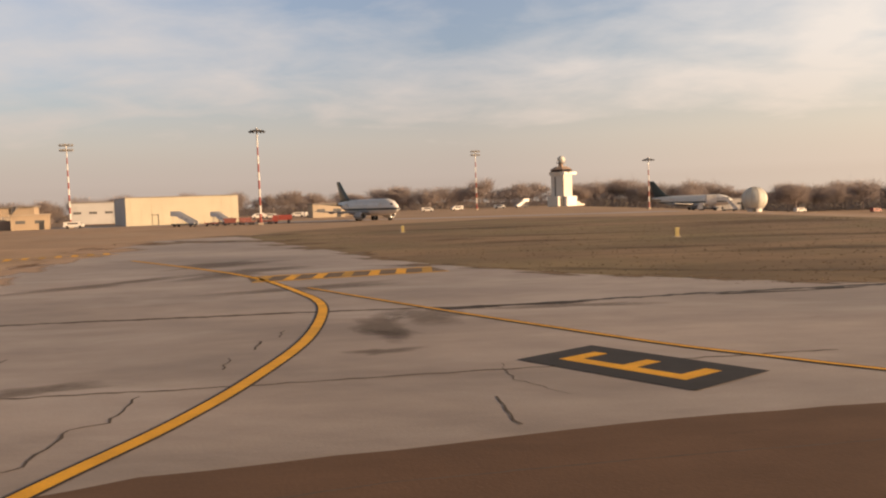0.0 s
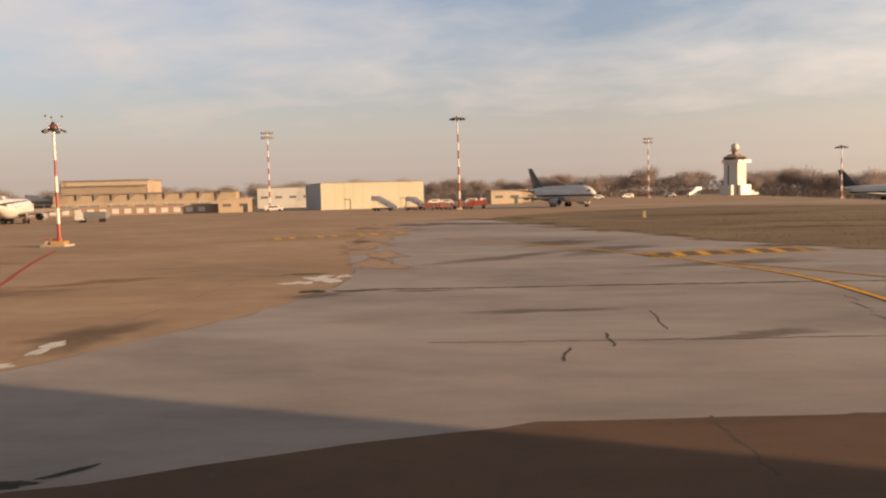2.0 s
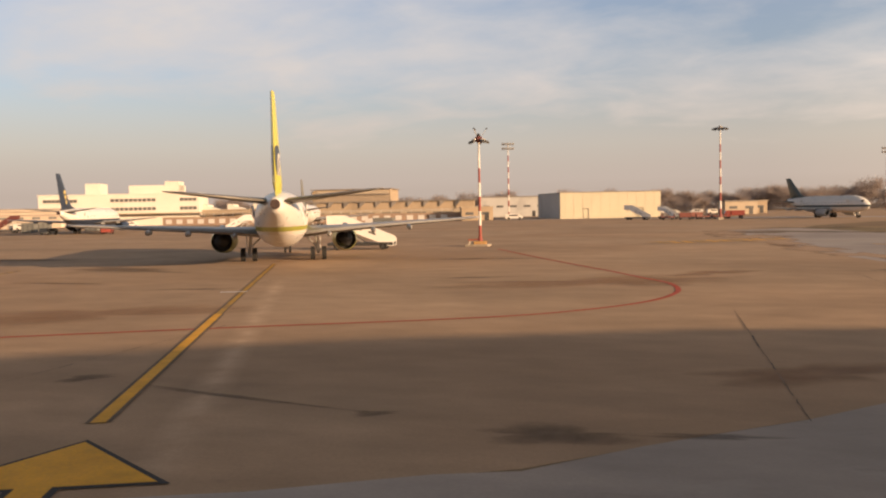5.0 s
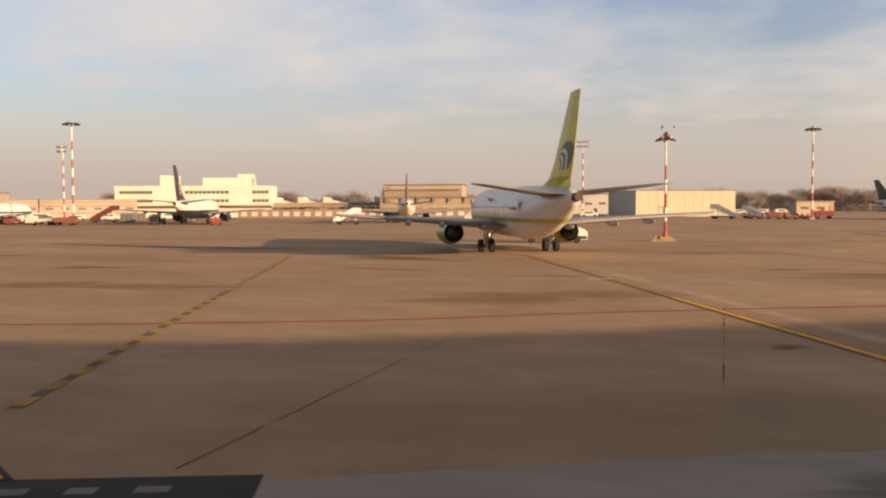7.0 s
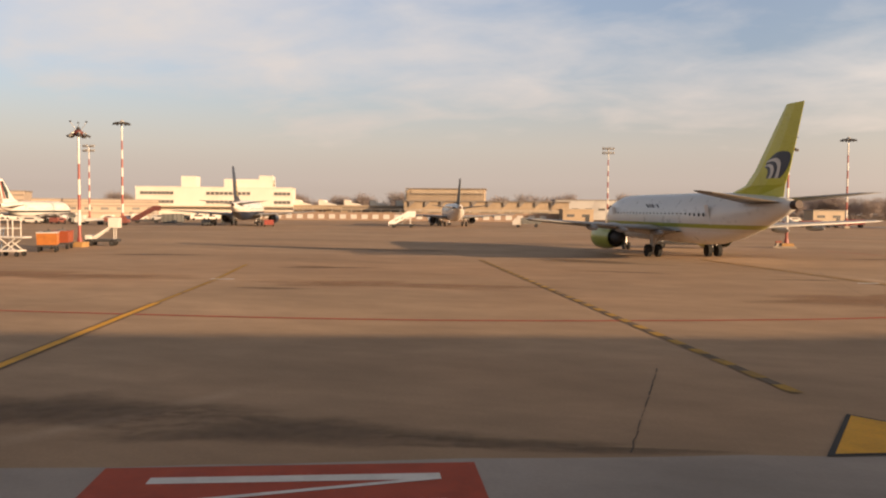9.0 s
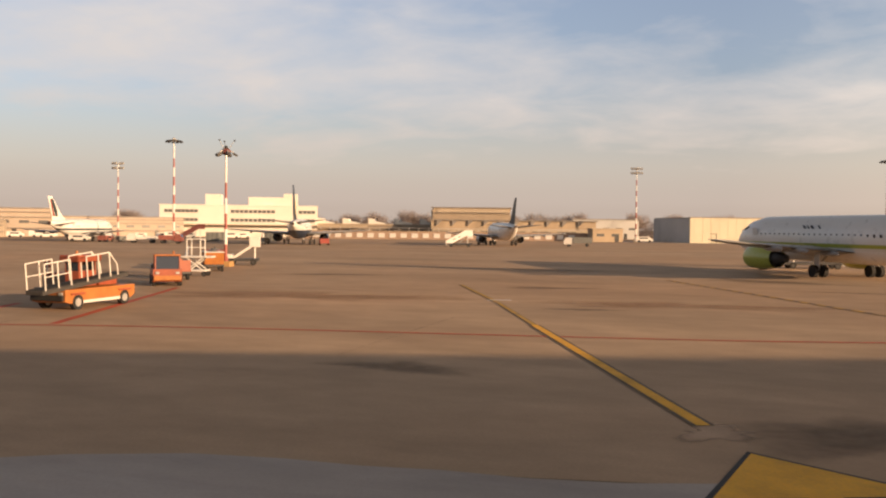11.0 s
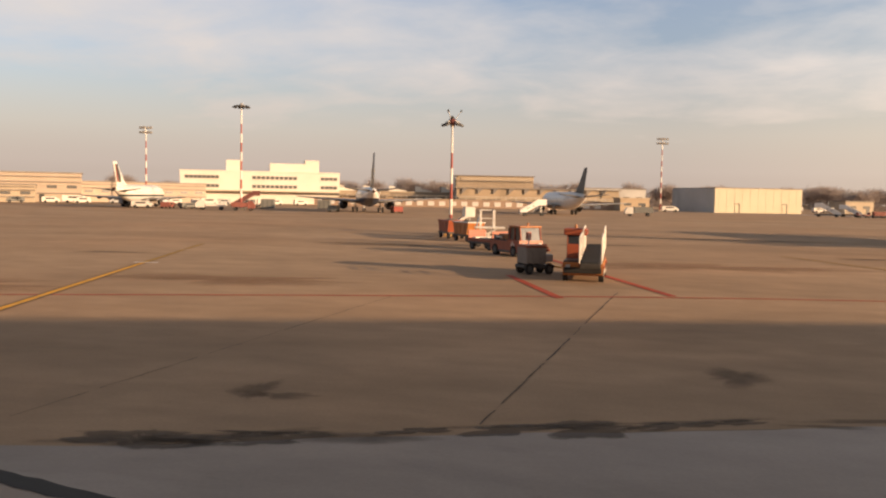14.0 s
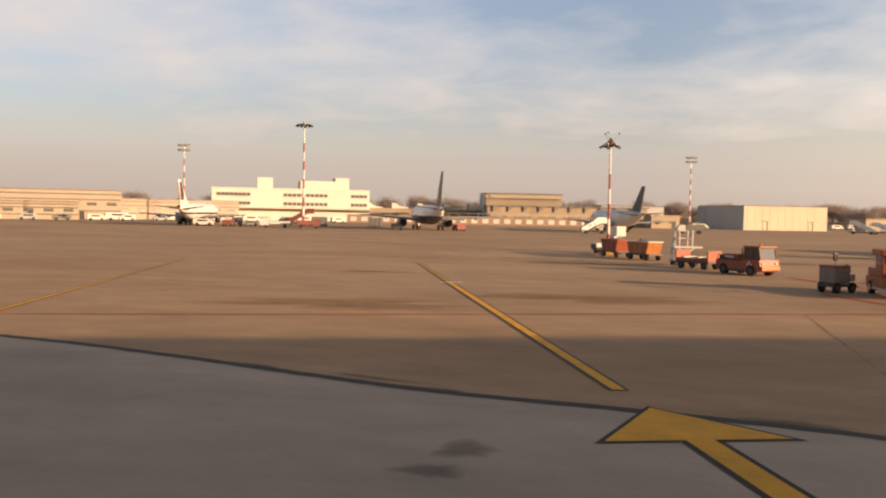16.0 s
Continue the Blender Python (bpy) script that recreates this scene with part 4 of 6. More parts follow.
# ---- light masts ----
def mast(x, y, h, head, label, thick=0.22):
    t = thing("light_mast", label, "light mast", pose(x, y, 0, 0, 0, 12), "apron light masts")
    plinth = part("plinth", box((0, 0, 0.25), (1.2, 1.2, 0.5), r=0.06), AMBERB if head == "arms" else CEMENT, t)
    part("collar", rod((0, 0, 0.45), (0, 0, 0.95), thick * 1.7, thick * 1.2), REDT, t)
    n = max(7, round(h / 1.9)) | 1
    z0 = 0.6
    for i in range(n):
        a, b = z0 + (h - z0) * i / n, z0 + (h - z0) * (i + 1) / n
        r = lambda z: thick * (1.05 - 0.55 * z / h)
        low = i < n * 0.82
        part("band", rod((0, 0, a), (0, 0, b), r(a), r(b), seg=12), (REDT if i % 2 == 0 else WHITEM) if low else STEEL, t, "red painted band" if i % 2 == 0 and low else "")
    if head == "arms":
        part("hub", ball((0, 0, h), (0.42, 0.42, 0.34), u=14, v=8), MAROON, t, "dull red domed hub", True)
        part("hub_cap", rod((0, 0, h + 0.2), (0, 0, h + 0.55), 0.28, 0.1), DARKM, t)
        for k in range(5):
            a = 2 * math.pi * k / 5 + 0.3
            c, s = math.cos(a), math.sin(a)
            bm = rod((0, 0, h + 0.12), (0.55 * c, 0.55 * s, h + 0.02), 0.06)
            rod((0.55 * c, 0.55 * s, h + 0.02), (0.78 * c, 0.78 * s, h - 0.2), 0.06, bm=bm)
            arm = part("arm", bm, STEEL, t)
            lamp = part("floodlight", box((0, 0, 0), (0.5, 0.4, 0.18), r=0.05), DARKM, arm)
            lamp.matrix_basis = pose(0.8 * c, 0.8 * s, h - 0.24, 0, 25, math.degrees(a))
            lens = part("lens", box((0, 0, -0.095), (0.4, 0.32, 0.02)), LENSG, arm)
            lens.matrix_basis = lamp.matrix_basis
        for k in range(3):
            a = 2 * math.pi * k / 3
            part("rod_tip", ball((0.78 * math.cos(a), 0.78 * math.sin(a), h + 1.0), (0.10, 0.10, 0.08), u=8, v=6), DARKM, t)
            part("lightning_rod", rod((0.3 * math.cos(a), 0.3 * math.sin(a), h + 0.3), (0.75 * math.cos(a), 0.75 * math.sin(a), h + 0.95), 0.025), STEEL, t)
    elif head == "crown":
        ring = [(1.15, 0.0), (1.3, 0.12), (1.15, 0.24), (1.02, 0.12)]
        bm = loft([[(r * math.cos(a), r * math.sin(a), h - 0.2 + z) for r, z in ring] for a in [2 * math.pi * k / 24 for k in range(24)]], caps=False)
        part("crown_ring", bm, STEEL, t)
        for k in range(4):
            a = math.pi * k / 2
            part("spoke", rod((0, 0, h + 0.25), (1.12 * math.cos(a), 1.12 * math.sin(a), h - 0.1), 0.06), STEEL, t)
        for k in range(12):
            a = 2 * math.pi * k / 12
            f = part("floodlight", box((0, 0, 0), (0.6, 0.44, 0.26), r=0.05), DARKM, t)
            f.matrix_basis = pose(1.5 * math.cos(a), 1.5 * math.sin(a), h - 0.25, 0, 30, math.degrees(a))
        part("cap", rod((0, 0, h), (0, 0, h + 0.5), 0.5, 0.2, seg=14), STEEL, t)
    else:
        for lvl in (h - 0.2, h - 1.5):
            part("crossbar", rod((-1.6, 0, lvl), (1.6, 0, lvl), 0.08), STEEL, t)
            part("crossbar", rod((0, -1.2, lvl), (0, 1.2, lvl), 0.08), STEEL, t)
            for dx, dy in ((-1.5, 0), (-0.75, 0), (0.75, 0), (1.5, 0), (0, -1.1), (0, 1.1)):
                f = part("floodlight", box((0, 0, 0), (0.55, 0.55, 0.5), r=0.06), STEEL, t)
                f.matrix_basis = pose(dx, dy - 0.15, lvl + 0.28, 35)
    return t


TALL = "tall red and white light mast"
near_mast = "red and white light mast on a concrete block"
mast(-58.45, 68.1, 10.3, "arms", near_mast + " by red line", 0.155)
mast(-120.4, 37.4, 10.4, "arms", near_mast + " by equipment", 0.155)
mast(-39.3, 189.2, 20.2, "crown", TALL + " with a lamp crown", 0.25)
mast(-182.8, 121.3, 20.9, "crown", TALL + " with a lamp crown", 0.25)
mast(61.0, 261.0, 14.8, "crown", TALL + " with a lamp crown", 0.24)
mast(-99.3, 233.8, 21.9, "rack", TALL + " with a two-tier lamp rack", 0.25)
mast(12.2, 322.6, 21.4, "rack", TALL + " with a two-tier lamp rack", 0.26)
mast(-240.2, 178.7, 21.0, "rack", TALL + " with a two-tier lamp rack", 0.25)
for x, y in ((-59.3, 67.7), (-59.1, 68.7)):
    t = thing("barrier_block", "small orange and white barrier beside the mast block", "barrier", pose(x, y, 0, 0, 0, 20), "barriers")
    part("body", profile([(-0.35, 0), (0.35, 0), (0.15, 0.5), (-0.15, 0.5)], -0.2, 0.2), CEMENT, t)
    part("stripe", box((0, 0, 0.62), (0.5, 0.25, 0.14), r=0.03), ORANGE, t)
tagged(part("mast_platform", prism([(-59.7, 67.2), (-57.5, 67.3), (-57.6, 69.0), (-59.6, 69.0)], 0, 0.2), CEMENT), "low pale concrete island under the light mast", "platform")
for x, y in ((-5.2, 111.5), (19.8, 76.5)):
    t = thing("edge_marker", "small yellow marker post standing in the grass", "marker post", pose(x, y, 0), "marker posts")
    part("post", box((0, 0, 0.42), (0.36, 0.18, 0.84), r=0.03), MARKER, t)
    part("foot", box((0, 0, 0.04), (0.6, 0.4, 0.08), r=0.01), CEMENT, t)


# ---- aircraft ----
def jet(label, m, L=33.2, fin_top=10.65, body=SKIN, band=None, belly=None, fin=LIME, engine=LIME, logo=None, small=False, group="parked airliners"):
    """A twin-jet airliner; origin on the ground between the main wheels, nose towards +x."""
    t = thing("airliner", label, "airliner", m, group)
    k = L / 33.2
    xn = 16.5 * k
    zc, R = 3.15 * k ** 0.3, 1.88 * k ** 0.4
    secs = [(0.0, 0.04, -0.45), (0.25, 0.42, -0.42), (0.8, 0.80, -0.34), (1.8, 1.22, -0.18), (3.2, 1.60, -0.05), (5.2, 1.86, 0), (8, 1.88, 0), (14, 1.88, 0), (20.5, 1.88, 0), (23, 1.80, 0.05),
            (25.5, 1.56, 0.22), (28, 1.20, 0.48), (30, 0.84, 0.72), (31.5, 0.52, 0.92), (32.4, 0.30, 1.02)]
    fine = []
    for (s0, r0, d0), (s1, r1, d1) in zip(secs, secs[1:]):
        m0 = 3 if s1 - s0 > 1.5 else 1
        fine += [(s0 + (s1 - s0) * i / m0, r0 + (r1 - r0) * i / m0, d0 + (d1 - d0) * i / m0) for i in range(m0)]
    fine.append(secs[-1])
    seg = 64
    rings = [oval(xn - s * k, zc + dz * R / 1.88, r * R / 1.88, r * R / 1.88 * 1.06, seg) for s, r, dz in fine]
    bm = loft(rings)
    top = -0.20 if band is LIMEG else -0.12
    for cut in (top, -0.36, -0.48):
        bmesh.ops.bisect_plane(bm, geom=bm.verts[:] + bm.edges[:] + bm.faces[:], plane_co=(0, 0, zc + cut * R), plane_no=(0, 0, 1))
    for f in bm.faces:
        z = (f.calc_center_median().z - zc) / R
        if belly and z < top:
            f.material_index = 2
        elif band and -0.36 < z < top:
            f.material_index = 1
        elif band is LIMEG and -0.48 < z <= -0.36:
            f.material_index = 3
    part("fuselage", bm, [body, band or body, belly or body, PLASTER], t, smooth=True)
    part("exhaust_cone", rod((xn - 32.3 * k, 0, zc + 1.02 * R / 1.88), (xn - 33.0 * k, 0, zc + 1.05 * R / 1.88), 0.31, 0.27, seg=16), EXHAUSTB, t, "dark brown exhaust end of the tail")
    part("windscreen", put(ball((0, 0, 0), (0.5, 0.98, 0.30), u=16, v=8), pose(xn - 1.75 * k, 0, zc + 0.62 * R / 1.88, 0, 28)), GLASSD, t, "dark cockpit windows", True)
    win = None
    for side in (1, -1):
        for i in range(24 if not small else 14):
            s = (6.6 + i * (0.74 if not small else 1.25)) * k
            a = radians(9)
            if win is None:
                wbm = box((0, 0, 0), (0.22, 0.05, 0.24), r=0.02)
                win = part("cabin_window", wbm, GLASSD, t)
                o = win
            else:
                o = again("cabin_window", win, t)
            o.matrix_basis = pose(xn - s, side * R * 0.985 * math.cos(a), zc + R * 1.06 * math.sin(a), side * -9)
        for s, wd, rr, dz in ((5.6, 0.85, 1.87, 0.0), (24.0, 0.75, 1.72, 0.12)):
            o = part("cabin_door", box((0, 0, 0), (wd, 0.03, 1.5), r=0.012), SKIN, t)
            o.matrix_basis = pose(xn - s * k, side * R * rr / 1.88 * 0.98, zc + 0.18 + dz, side * -10, 0, 0 if s < 20 else side * -6)
        # wing
        y = side
        ww = loft([foil((xn - 11.9 * k, y * 1.0, 2.05 * k), 7.9 * k, 0.95), foil((xn - 14.2 * k, y * 4.9 * k, 2.35 * k), 4.9 * k, 0.55), foil((xn - 19.9 * k, y * 14.0 * k, 3.0 * k), 1.75 * k, 0.2), foil((xn - 20.5 * k, y * 14.4 * k, 3.05 * k), 1.1 * k, 0.08)])
        wing = part("wing", ww, WING, t, "grey metal wing", True)
        for fy in (3.4, 6.6, 9.2):
            part("flap_fairing", ball((xn - (19.0 + (fy - 3.4) * 0.25) * k, y * fy * k, (2.0 + 0.07 * (fy - 3)) * k), (1.35, 0.17, 0.22), u=10, v=6), WING, wing, smooth=True)
        part("wingtip_light", box((xn - 20.4 * k, y * 14.42 * k, 3.08 * k), (0.35, 0.08, 0.08), r=0.02), LENSG, wing)
        # engine
        ey, ez = y * 4.83 * k, 1.48 * k
        prof = [(10.3, 0.86), (10.15, 0.96), (10.5, 1.06), (11.6, 1.10), (13.0, 1.02), (14.1, 0.86)]
        nb = loft([[(xn - s * k, ey + r * k * 0.94 * math.cos(2 * math.pi * i / 24), ez + r * k * 0.94 * math.sin(2 * math.pi * i / 24)) for i in range(24)] for s, r in prof], caps=False)
        nac = part("engine", nb, engine, t, "engine nacelle", True)
        part("inlet_lip", loft([[(xn - s * k, ey + r * k * 0.94 * math.cos(2 * math.pi * i / 24), ez + r * k * 0.94 * math.sin(2 * math.pi * i / 24)) for i in range(24)] for s, r in ((10.55, 0.80), (10.2, 0.85), (10.13, 0.93), (10.3, 1.0))], caps=False), BARE, nac, smooth=True)
        part("fan", rod((xn - 10.9 * k, ey, ez), (xn - 11.0 * k, ey, ez), 0.82 * k, seg=24), DARKM, nac)
        part("core_exhaust", loft([[(xn - s * k, ey + r * k * math.cos(2 * math.pi * i / 20), ez + r * k * math.sin(2 * math.pi * i / 20)) for i in range(20)] for s, r in ((13.2, 0.58), (14.0, 0.58), (14.05, 0.50), (15.4, 0.32))]), DARKM, nac, "dark burnt metal exhaust", True)
        # flat dark disc added in place of the dark hollow inside the nacelle
        part("duct_disc", rod((xn - 13.3 * k, ey, ez), (xn - 13.4 * k, ey, ez), 0.88 * k, seg=24), DARKM, nac)
        part("pylon", profile([(xn - 11.4 * k, 2.3 * k), (xn - 12.6 * k, 2.75 * k), (xn - 16.2 * k, 2.55 * k), (xn - 14.6 * k, 2.0 * k)], ey - 0.16, ey + 0.16), WING, nac)
        # tailplane
        sb = loft([foil((xn - 27.4 * k, y * 0.5, 4.35 * k), 4.3 * k, 0.42), foil((xn - 30.6 * k, y * 5.6 * k, 4.95 * k), 1.75 * k, 0.17), foil((xn - 31.4 * k, y * 6.35 * k, 5.02 * k), 1.0 * k, 0.07)])
        part("tailplane", sb, TAILG, t, "dark grey tailplane", True)
        # main gear
        g = part("main_gear", rod((0.1, y * 2.61 * k, 0.5), (-0.1, y * 2.35 * k, 2.4 * k), 0.12), STEEL, t)
        part("gear_brace", rod((0.0, y * 2.6 * k, 0.9), (0.4, y * 1.3 * k, 2.2 * k), 0.07), STEEL, g)
        part("gear_door", box((0, y * 2.75 * k, 1.45 * k), (0.7, 0.05, 1.1), r=0.02), body, g)
        for dy in (-0.43, 0.43):
            wy = y * 2.61 * k + dy
            wh = part("wheel", put(rod((0, -0.17, 0), (0, 0.17, 0), 0.51, seg=22), pose(0, wy, 0.51)), RUBBER, g, "black tyre")
    ng = part("nose_gear", rod((xn - 4.0 * k, 0, 0.35), (xn - 3.8 * k, 0, 2.0 * k), 0.09), STEEL, t)
    for dy in (-0.22, 0.22):
        part("wheel", put(rod((0, -0.1, 0), (0, 0.1, 0), 0.34, seg=18), pose(xn - 4.0 * k, dy, 0.34)), RUBBER, ng, "black tyre")
    # fin
    zt = fin_top
    root = zc + 0.96 * R
    def slab(x, z, chord, w):
        return [(x - chord * a, w * b, z) for a, b in ((0, 0), (0.05, 0.3), (0.25, 0.5), (0.6, 0.42), (1, 0.02), (1, -0.02), (0.6, -0.42), (0.25, -0.5), (0.05, -0.3))]

    fb = loft([slab(xn - 22.9 * k, root - 0.25, 8.3 * k, 0.3), slab(xn - 26.3 * k, root + 0.55, 5.05 * k, 0.58), slab(xn - 27.6 * k, root + 1.5, 4.25 * k, 0.54), slab(xn - 31.3 * k, zt, 2.0 * k, 0.26)])
    fo = part("fin", fb, fin, t, "tall swept tail fin")
    part("rudder_seam", rod((xn - 29.9 * k, 0, root + 0.4), (xn - 32.7 * k, 0, zt - 0.3), 0.02), DARKM, fo)
    if logo == "crescents":
        # five nested strokes, swept back towards the trailing edge and all ending on one base line
        edges = (((0.10, 0.63), (0.35, 0.86), (0.62, 1.0), (0.95, 0.95), (1.0, 0.70), (0.85, 0.30), (0.62, 0.0)), ((0.10, 0.63), (0.25, 0.72), (0.40, 0.76), (0.58, 0.74), (0.66, 0.55), (0.60, 0.20), (0.54, 0.0)),
                 ((0.10, 0.60), (0.22, 0.64), (0.35, 0.65), (0.48, 0.60), (0.54, 0.40), (0.46, 0.12), (0.40, 0.0)), ((0.07, 0.50), (0.16, 0.54), (0.25, 0.55), (0.38, 0.48), (0.41, 0.30), (0.34, 0.10), (0.28, 0.0)),
                 ((0.05, 0.46), (0.10, 0.47), (0.15, 0.47), (0.25, 0.42), (0.28, 0.25), (0.22, 0.08), (0.18, 0.0)), ((0.0, 0.43), (0.03, 0.43), (0.07, 0.42), (0.14, 0.36), (0.16, 0.22), (0.12, 0.08), (0.10, 0.0)))
        levels = ((root + 0.55, xn - 26.3 * k, 5.05 * k, 0.58), (root + 1.5, xn - 27.6 * k, 4.25 * k, 0.54), (zt, xn - 31.3 * k, 2.0 * k, 0.26))

        def skin(x, z):
            """Half thickness of the fin at a point of its side."""
            lo, hi = (levels[0], levels[1]) if z < levels[1][0] else (levels[1], levels[2])
            f = (z - lo[0]) / (hi[0] - lo[0])
            x0, chord, w = (lo[i] + (hi[i] - lo[i]) * f for i in (1, 2, 3))
            c = (x0 - x) / chord
            for (c0, h0), (c1, h1) in zip(((0, 0), (0.05, 0.3), (0.25, 0.5), (0.6, 0.42), (1, 0.02)), ((0.05, 0.3), (0.25, 0.5), (0.6, 0.42), (1, 0.02), (2, 0.02))):
                if c0 <= c <= c1:
                    return w * (h0 + (h1 - h0) * (c - c0) / (c1 - c0))
            return 0.0

        for side in (1, -1):
            for i, (outer, inner) in enumerate(zip(edges, edges[1:])):
                lb = bmesh.new()
                rows = []
                for p, q in zip(spline(outer, 4), spline(inner, 4)):
                    row = []
                    for f in (0, 0.5, 1):
                        u, v = p[0] + (q[0] - p[0]) * f, p[1] + (q[1] - p[1]) * f
                        x, z = xn - 29.15 * k - 2.8 * u, root + 0.98 + 1.72 * v
                        row.append(lb.verts.new((x, side * (skin(x, z) + 0.016), z)))
                    rows.append(row)
                for r0, r1 in zip(rows, rows[1:]):
                    for c in (0, 1):
                        lb.faces.new((r0[c], r0[c + 1], r1[c + 1], r1[c]))
                bmesh.ops.remove_doubles(lb, verts=lb.verts, dist=1e-4)
                bmesh.ops.solidify(lb, geom=lb.faces[:], thickness=0.008)
                part("tail_emblem", lb, WHITEM if i % 2 else NAVY, fo, "white curved stroke" if i % 2 else "dark blue curved stroke")
    elif logo == "discs":
        for side in (1, -1):
            for dz in (1.3, 2.2, 3.1):
                part("tail_emblem", rod((xn - 29.4 * k - (dz - 1.5) * 0.35, side * 0.2, root + dz), (xn - 29.4 * k - (dz - 1.5) * 0.35, side * 0.27, root + dz), 0.42, seg=18), MARKER, fo, "pale amber disc")
    elif logo == "stripes":
        for side in (1, -1):
            for dx, wide, mm in ((-0.3, 1.5, GREEN), (1.5, 0.5, REDT)):
                q = [(xn - 28.6 * k - dx, root + 0.6), (xn - 28.6 * k - dx - wide, root + 0.6), (xn - 31.6 * k - dx * 0.35 - wide * 0.4, zt - 0.5), (xn - 31.6 * k - dx * 0.35, zt - 0.5)]
                part("tail_emblem", profile(q, side * 0.2, side * 0.25), mm, fo)
    return t


air = jet("white airliner with lime-green stripe and tall lime tail on its stand", pose(-67.5, 46.1, 0, 0, 0, 118.0), band=LIMEG, logo="crescents", engine=LIMEG, group="")
# plain bars in place of the name on the roofline, and a dark swirl by the cockpit
for x, w in ((3.3, 0.28), (2.75, 0.16), (2.2, 0.34), (1.2, 0.22)):
    for side in (1, -1):
        o = part("name_bar", box((0, 0, 0), (w, 0.03, 0.55), r=0.01), NAVY, air, "dark blue bar")
        o.matrix_basis = pose(x, side * 1.72, 4.05, side * -33)
for s0, zz in ((12.9, 3.95), (12.55, 4.1)):
    for side in (1, -1):
        o = part("nose_emblem", box((0, 0, 0), (0.5, 0.03, 0.16), r=0.02), NAVY, air, "dark blue stroke")
        o.matrix_basis = pose(s0, side * 1.66, zz, side * -28, 20)
jet("white airliner with navy tail and amber discs on its stand", pose(-158.7, 129.6, 0, 0, 0, 112), fin_top=11.4, belly=NAVY, fin=NAVY, engine=NAVY, logo="discs", small=True)
jet("white airliner with a dark grey tail on its stand", pose(-120.8, 150.8, 0, 0, 0, 113), L=29.5, fin_top=9.8, body=SKIN, fin=CANVAS, engine=SKING, small=True)
jet("white and green airliner with a striped tail being serviced", pose(-207.5, 124, 0, 0, 0, 101), L=26, fin_top=9.2, body=SKIN, band=GREEN, fin=SKIN, engine=SKIN, logo="stripes", small=True)
jet("white airliner with a dark slate stripe and tail", pose(-17.3, 197.5, 0, 0, 0, -54), L=26, fin_top=9.05, body=SKIN, band=GREEN, fin=GREEN, engine=SKING, small=True)
jet("white airliner with a dark slate tail behind service trucks", pose(79.0, 281, 0, 0, 0, -26), L=26, fin_top=9.6, body=SKIN, band=GREEN, fin=GREEN, engine=SKING, small=True)


# ---- buildings ----
def along(a, b):
    """The pose at a whose x runs to b, and the distance."""
    d = Vector(b) - Vector(a)
    return pose(a[0], a[1], 0, 0, 0, math.degrees(math.atan2(d.y, d.x))), d.length


m, n = along((-245.5, 205.9), (-200.5, 227.1))
term = thing("terminal_building", "white modern terminal building with two rows of windows", "building", m)
part("wall", box((n / 2, 9, 5.0), (n, 18, 10.0)), PLASTER, term)
part("parapet", box((n / 2, 9, 10.12), (n + 0.4, 18.4, 0.3)), PLASTER, term)
for x0, x1, z, d in ((14.0, 18.8, 13.7, 8), (27.6, 43.2, 12.9, 12), (38.8, 43.2, 14.1, 9)):
    part("roof_block", box(((x0 + x1) / 2, 1.5 + d / 2 + (0.2 if z > 13 else 0), (10.2 + z) / 2), (x1 - x0, d, z - 10.2)), PLASTER, term)
tw = None
for x0, x1 in ((1.4, 11.9), (22.0, 36.2), (43.6, 49.0)):
    k = int((x1 - x0) / 1.3)
    for row in (5.4, 8.2):
        for i in range(k):
            x = x0 + (i + 0.5) * (x1 - x0) / k
            if tw is None:
                tw = part("window", box((0, 0, 0), (1.2, 0.12, 1.0), r=0.02), GLASSB, term)
                o = tw
            else:
                o = again("window", tw, term)
            o.matrix_basis = pose(x, -0.02, row)
        part("sill", box(((x0 + x1) / 2, -0.12, row - 0.72), (x1 - x0, 0.28, 0.14)), PLASTER, term)
part("canopy", box((n / 2 + 6, -1.6, 3.9), (n + 20, 3.0, 0.3)), TANLIGHT, term)

m, n = along((-161.9, 228.3), (-137.7, 234.4))
old = thing("old_hangar", "long tan hangar with a raised roof and dark end", "building", m)
part("hall", profile([(0, 0), (n, 0), (n, 10.1), (0.8, 10.1), (0, 9.4)], 6, 24), TAN, old)
part("roof", box((n / 2, 15, 10.2), (n + 1.0, 19, 0.25)), ROOF, old)
part("end_wall", box((-0.3, 15, 5), (0.4, 17.5, 9.6)), SLATE, old)
part("clerestory", box((n / 2 + 0.5, 5.9, 9.2), (n - 2, 0.2, 1.0)), TANLIGHT, old)
part("eaves", box((n / 2, 5.7, 8.5), (n, 0.6, 0.2)), ROOF, old)
for z in (6.7, 7.3, 7.9):
    part("cladding_rail", box((n / 2, 5.92, z), (n, 0.16, 0.14)), ROOF, old)
m, n = along((-161.9, 228.3), (-116.1, 240.5))
annex = thing("hangar_annex", "low tan annex with a row of roof brackets", "building", m)
part("wall", box((n / 2 + 2, 2.4, 3.0), (n + 4, 6.8, 6.0)), TAN, annex)
part("roof", box((n / 2 + 2, 2.2, 6.15), (n + 5, 7.8, 0.3)), ROOF, annex)
part("lean_to", box((n / 2 + 2, -2.6, 1.7), (n + 3, 3.0, 3.4)), TANLIGHT, annex)
for i in range(10):
    part("bracket", put(profile([(-0.8, 4.3), (0.9, 5.9), (-0.8, 5.9)], -0.3, 0.3), pose(2.5 + i * 4.9, -1.2, 0)), ROOF, annex)
for i in range(6):
    part("window", box((3 + i * 7.8, -4.14, 2.2), (5.8, 0.1, 1.1)), GLASSB, annex)

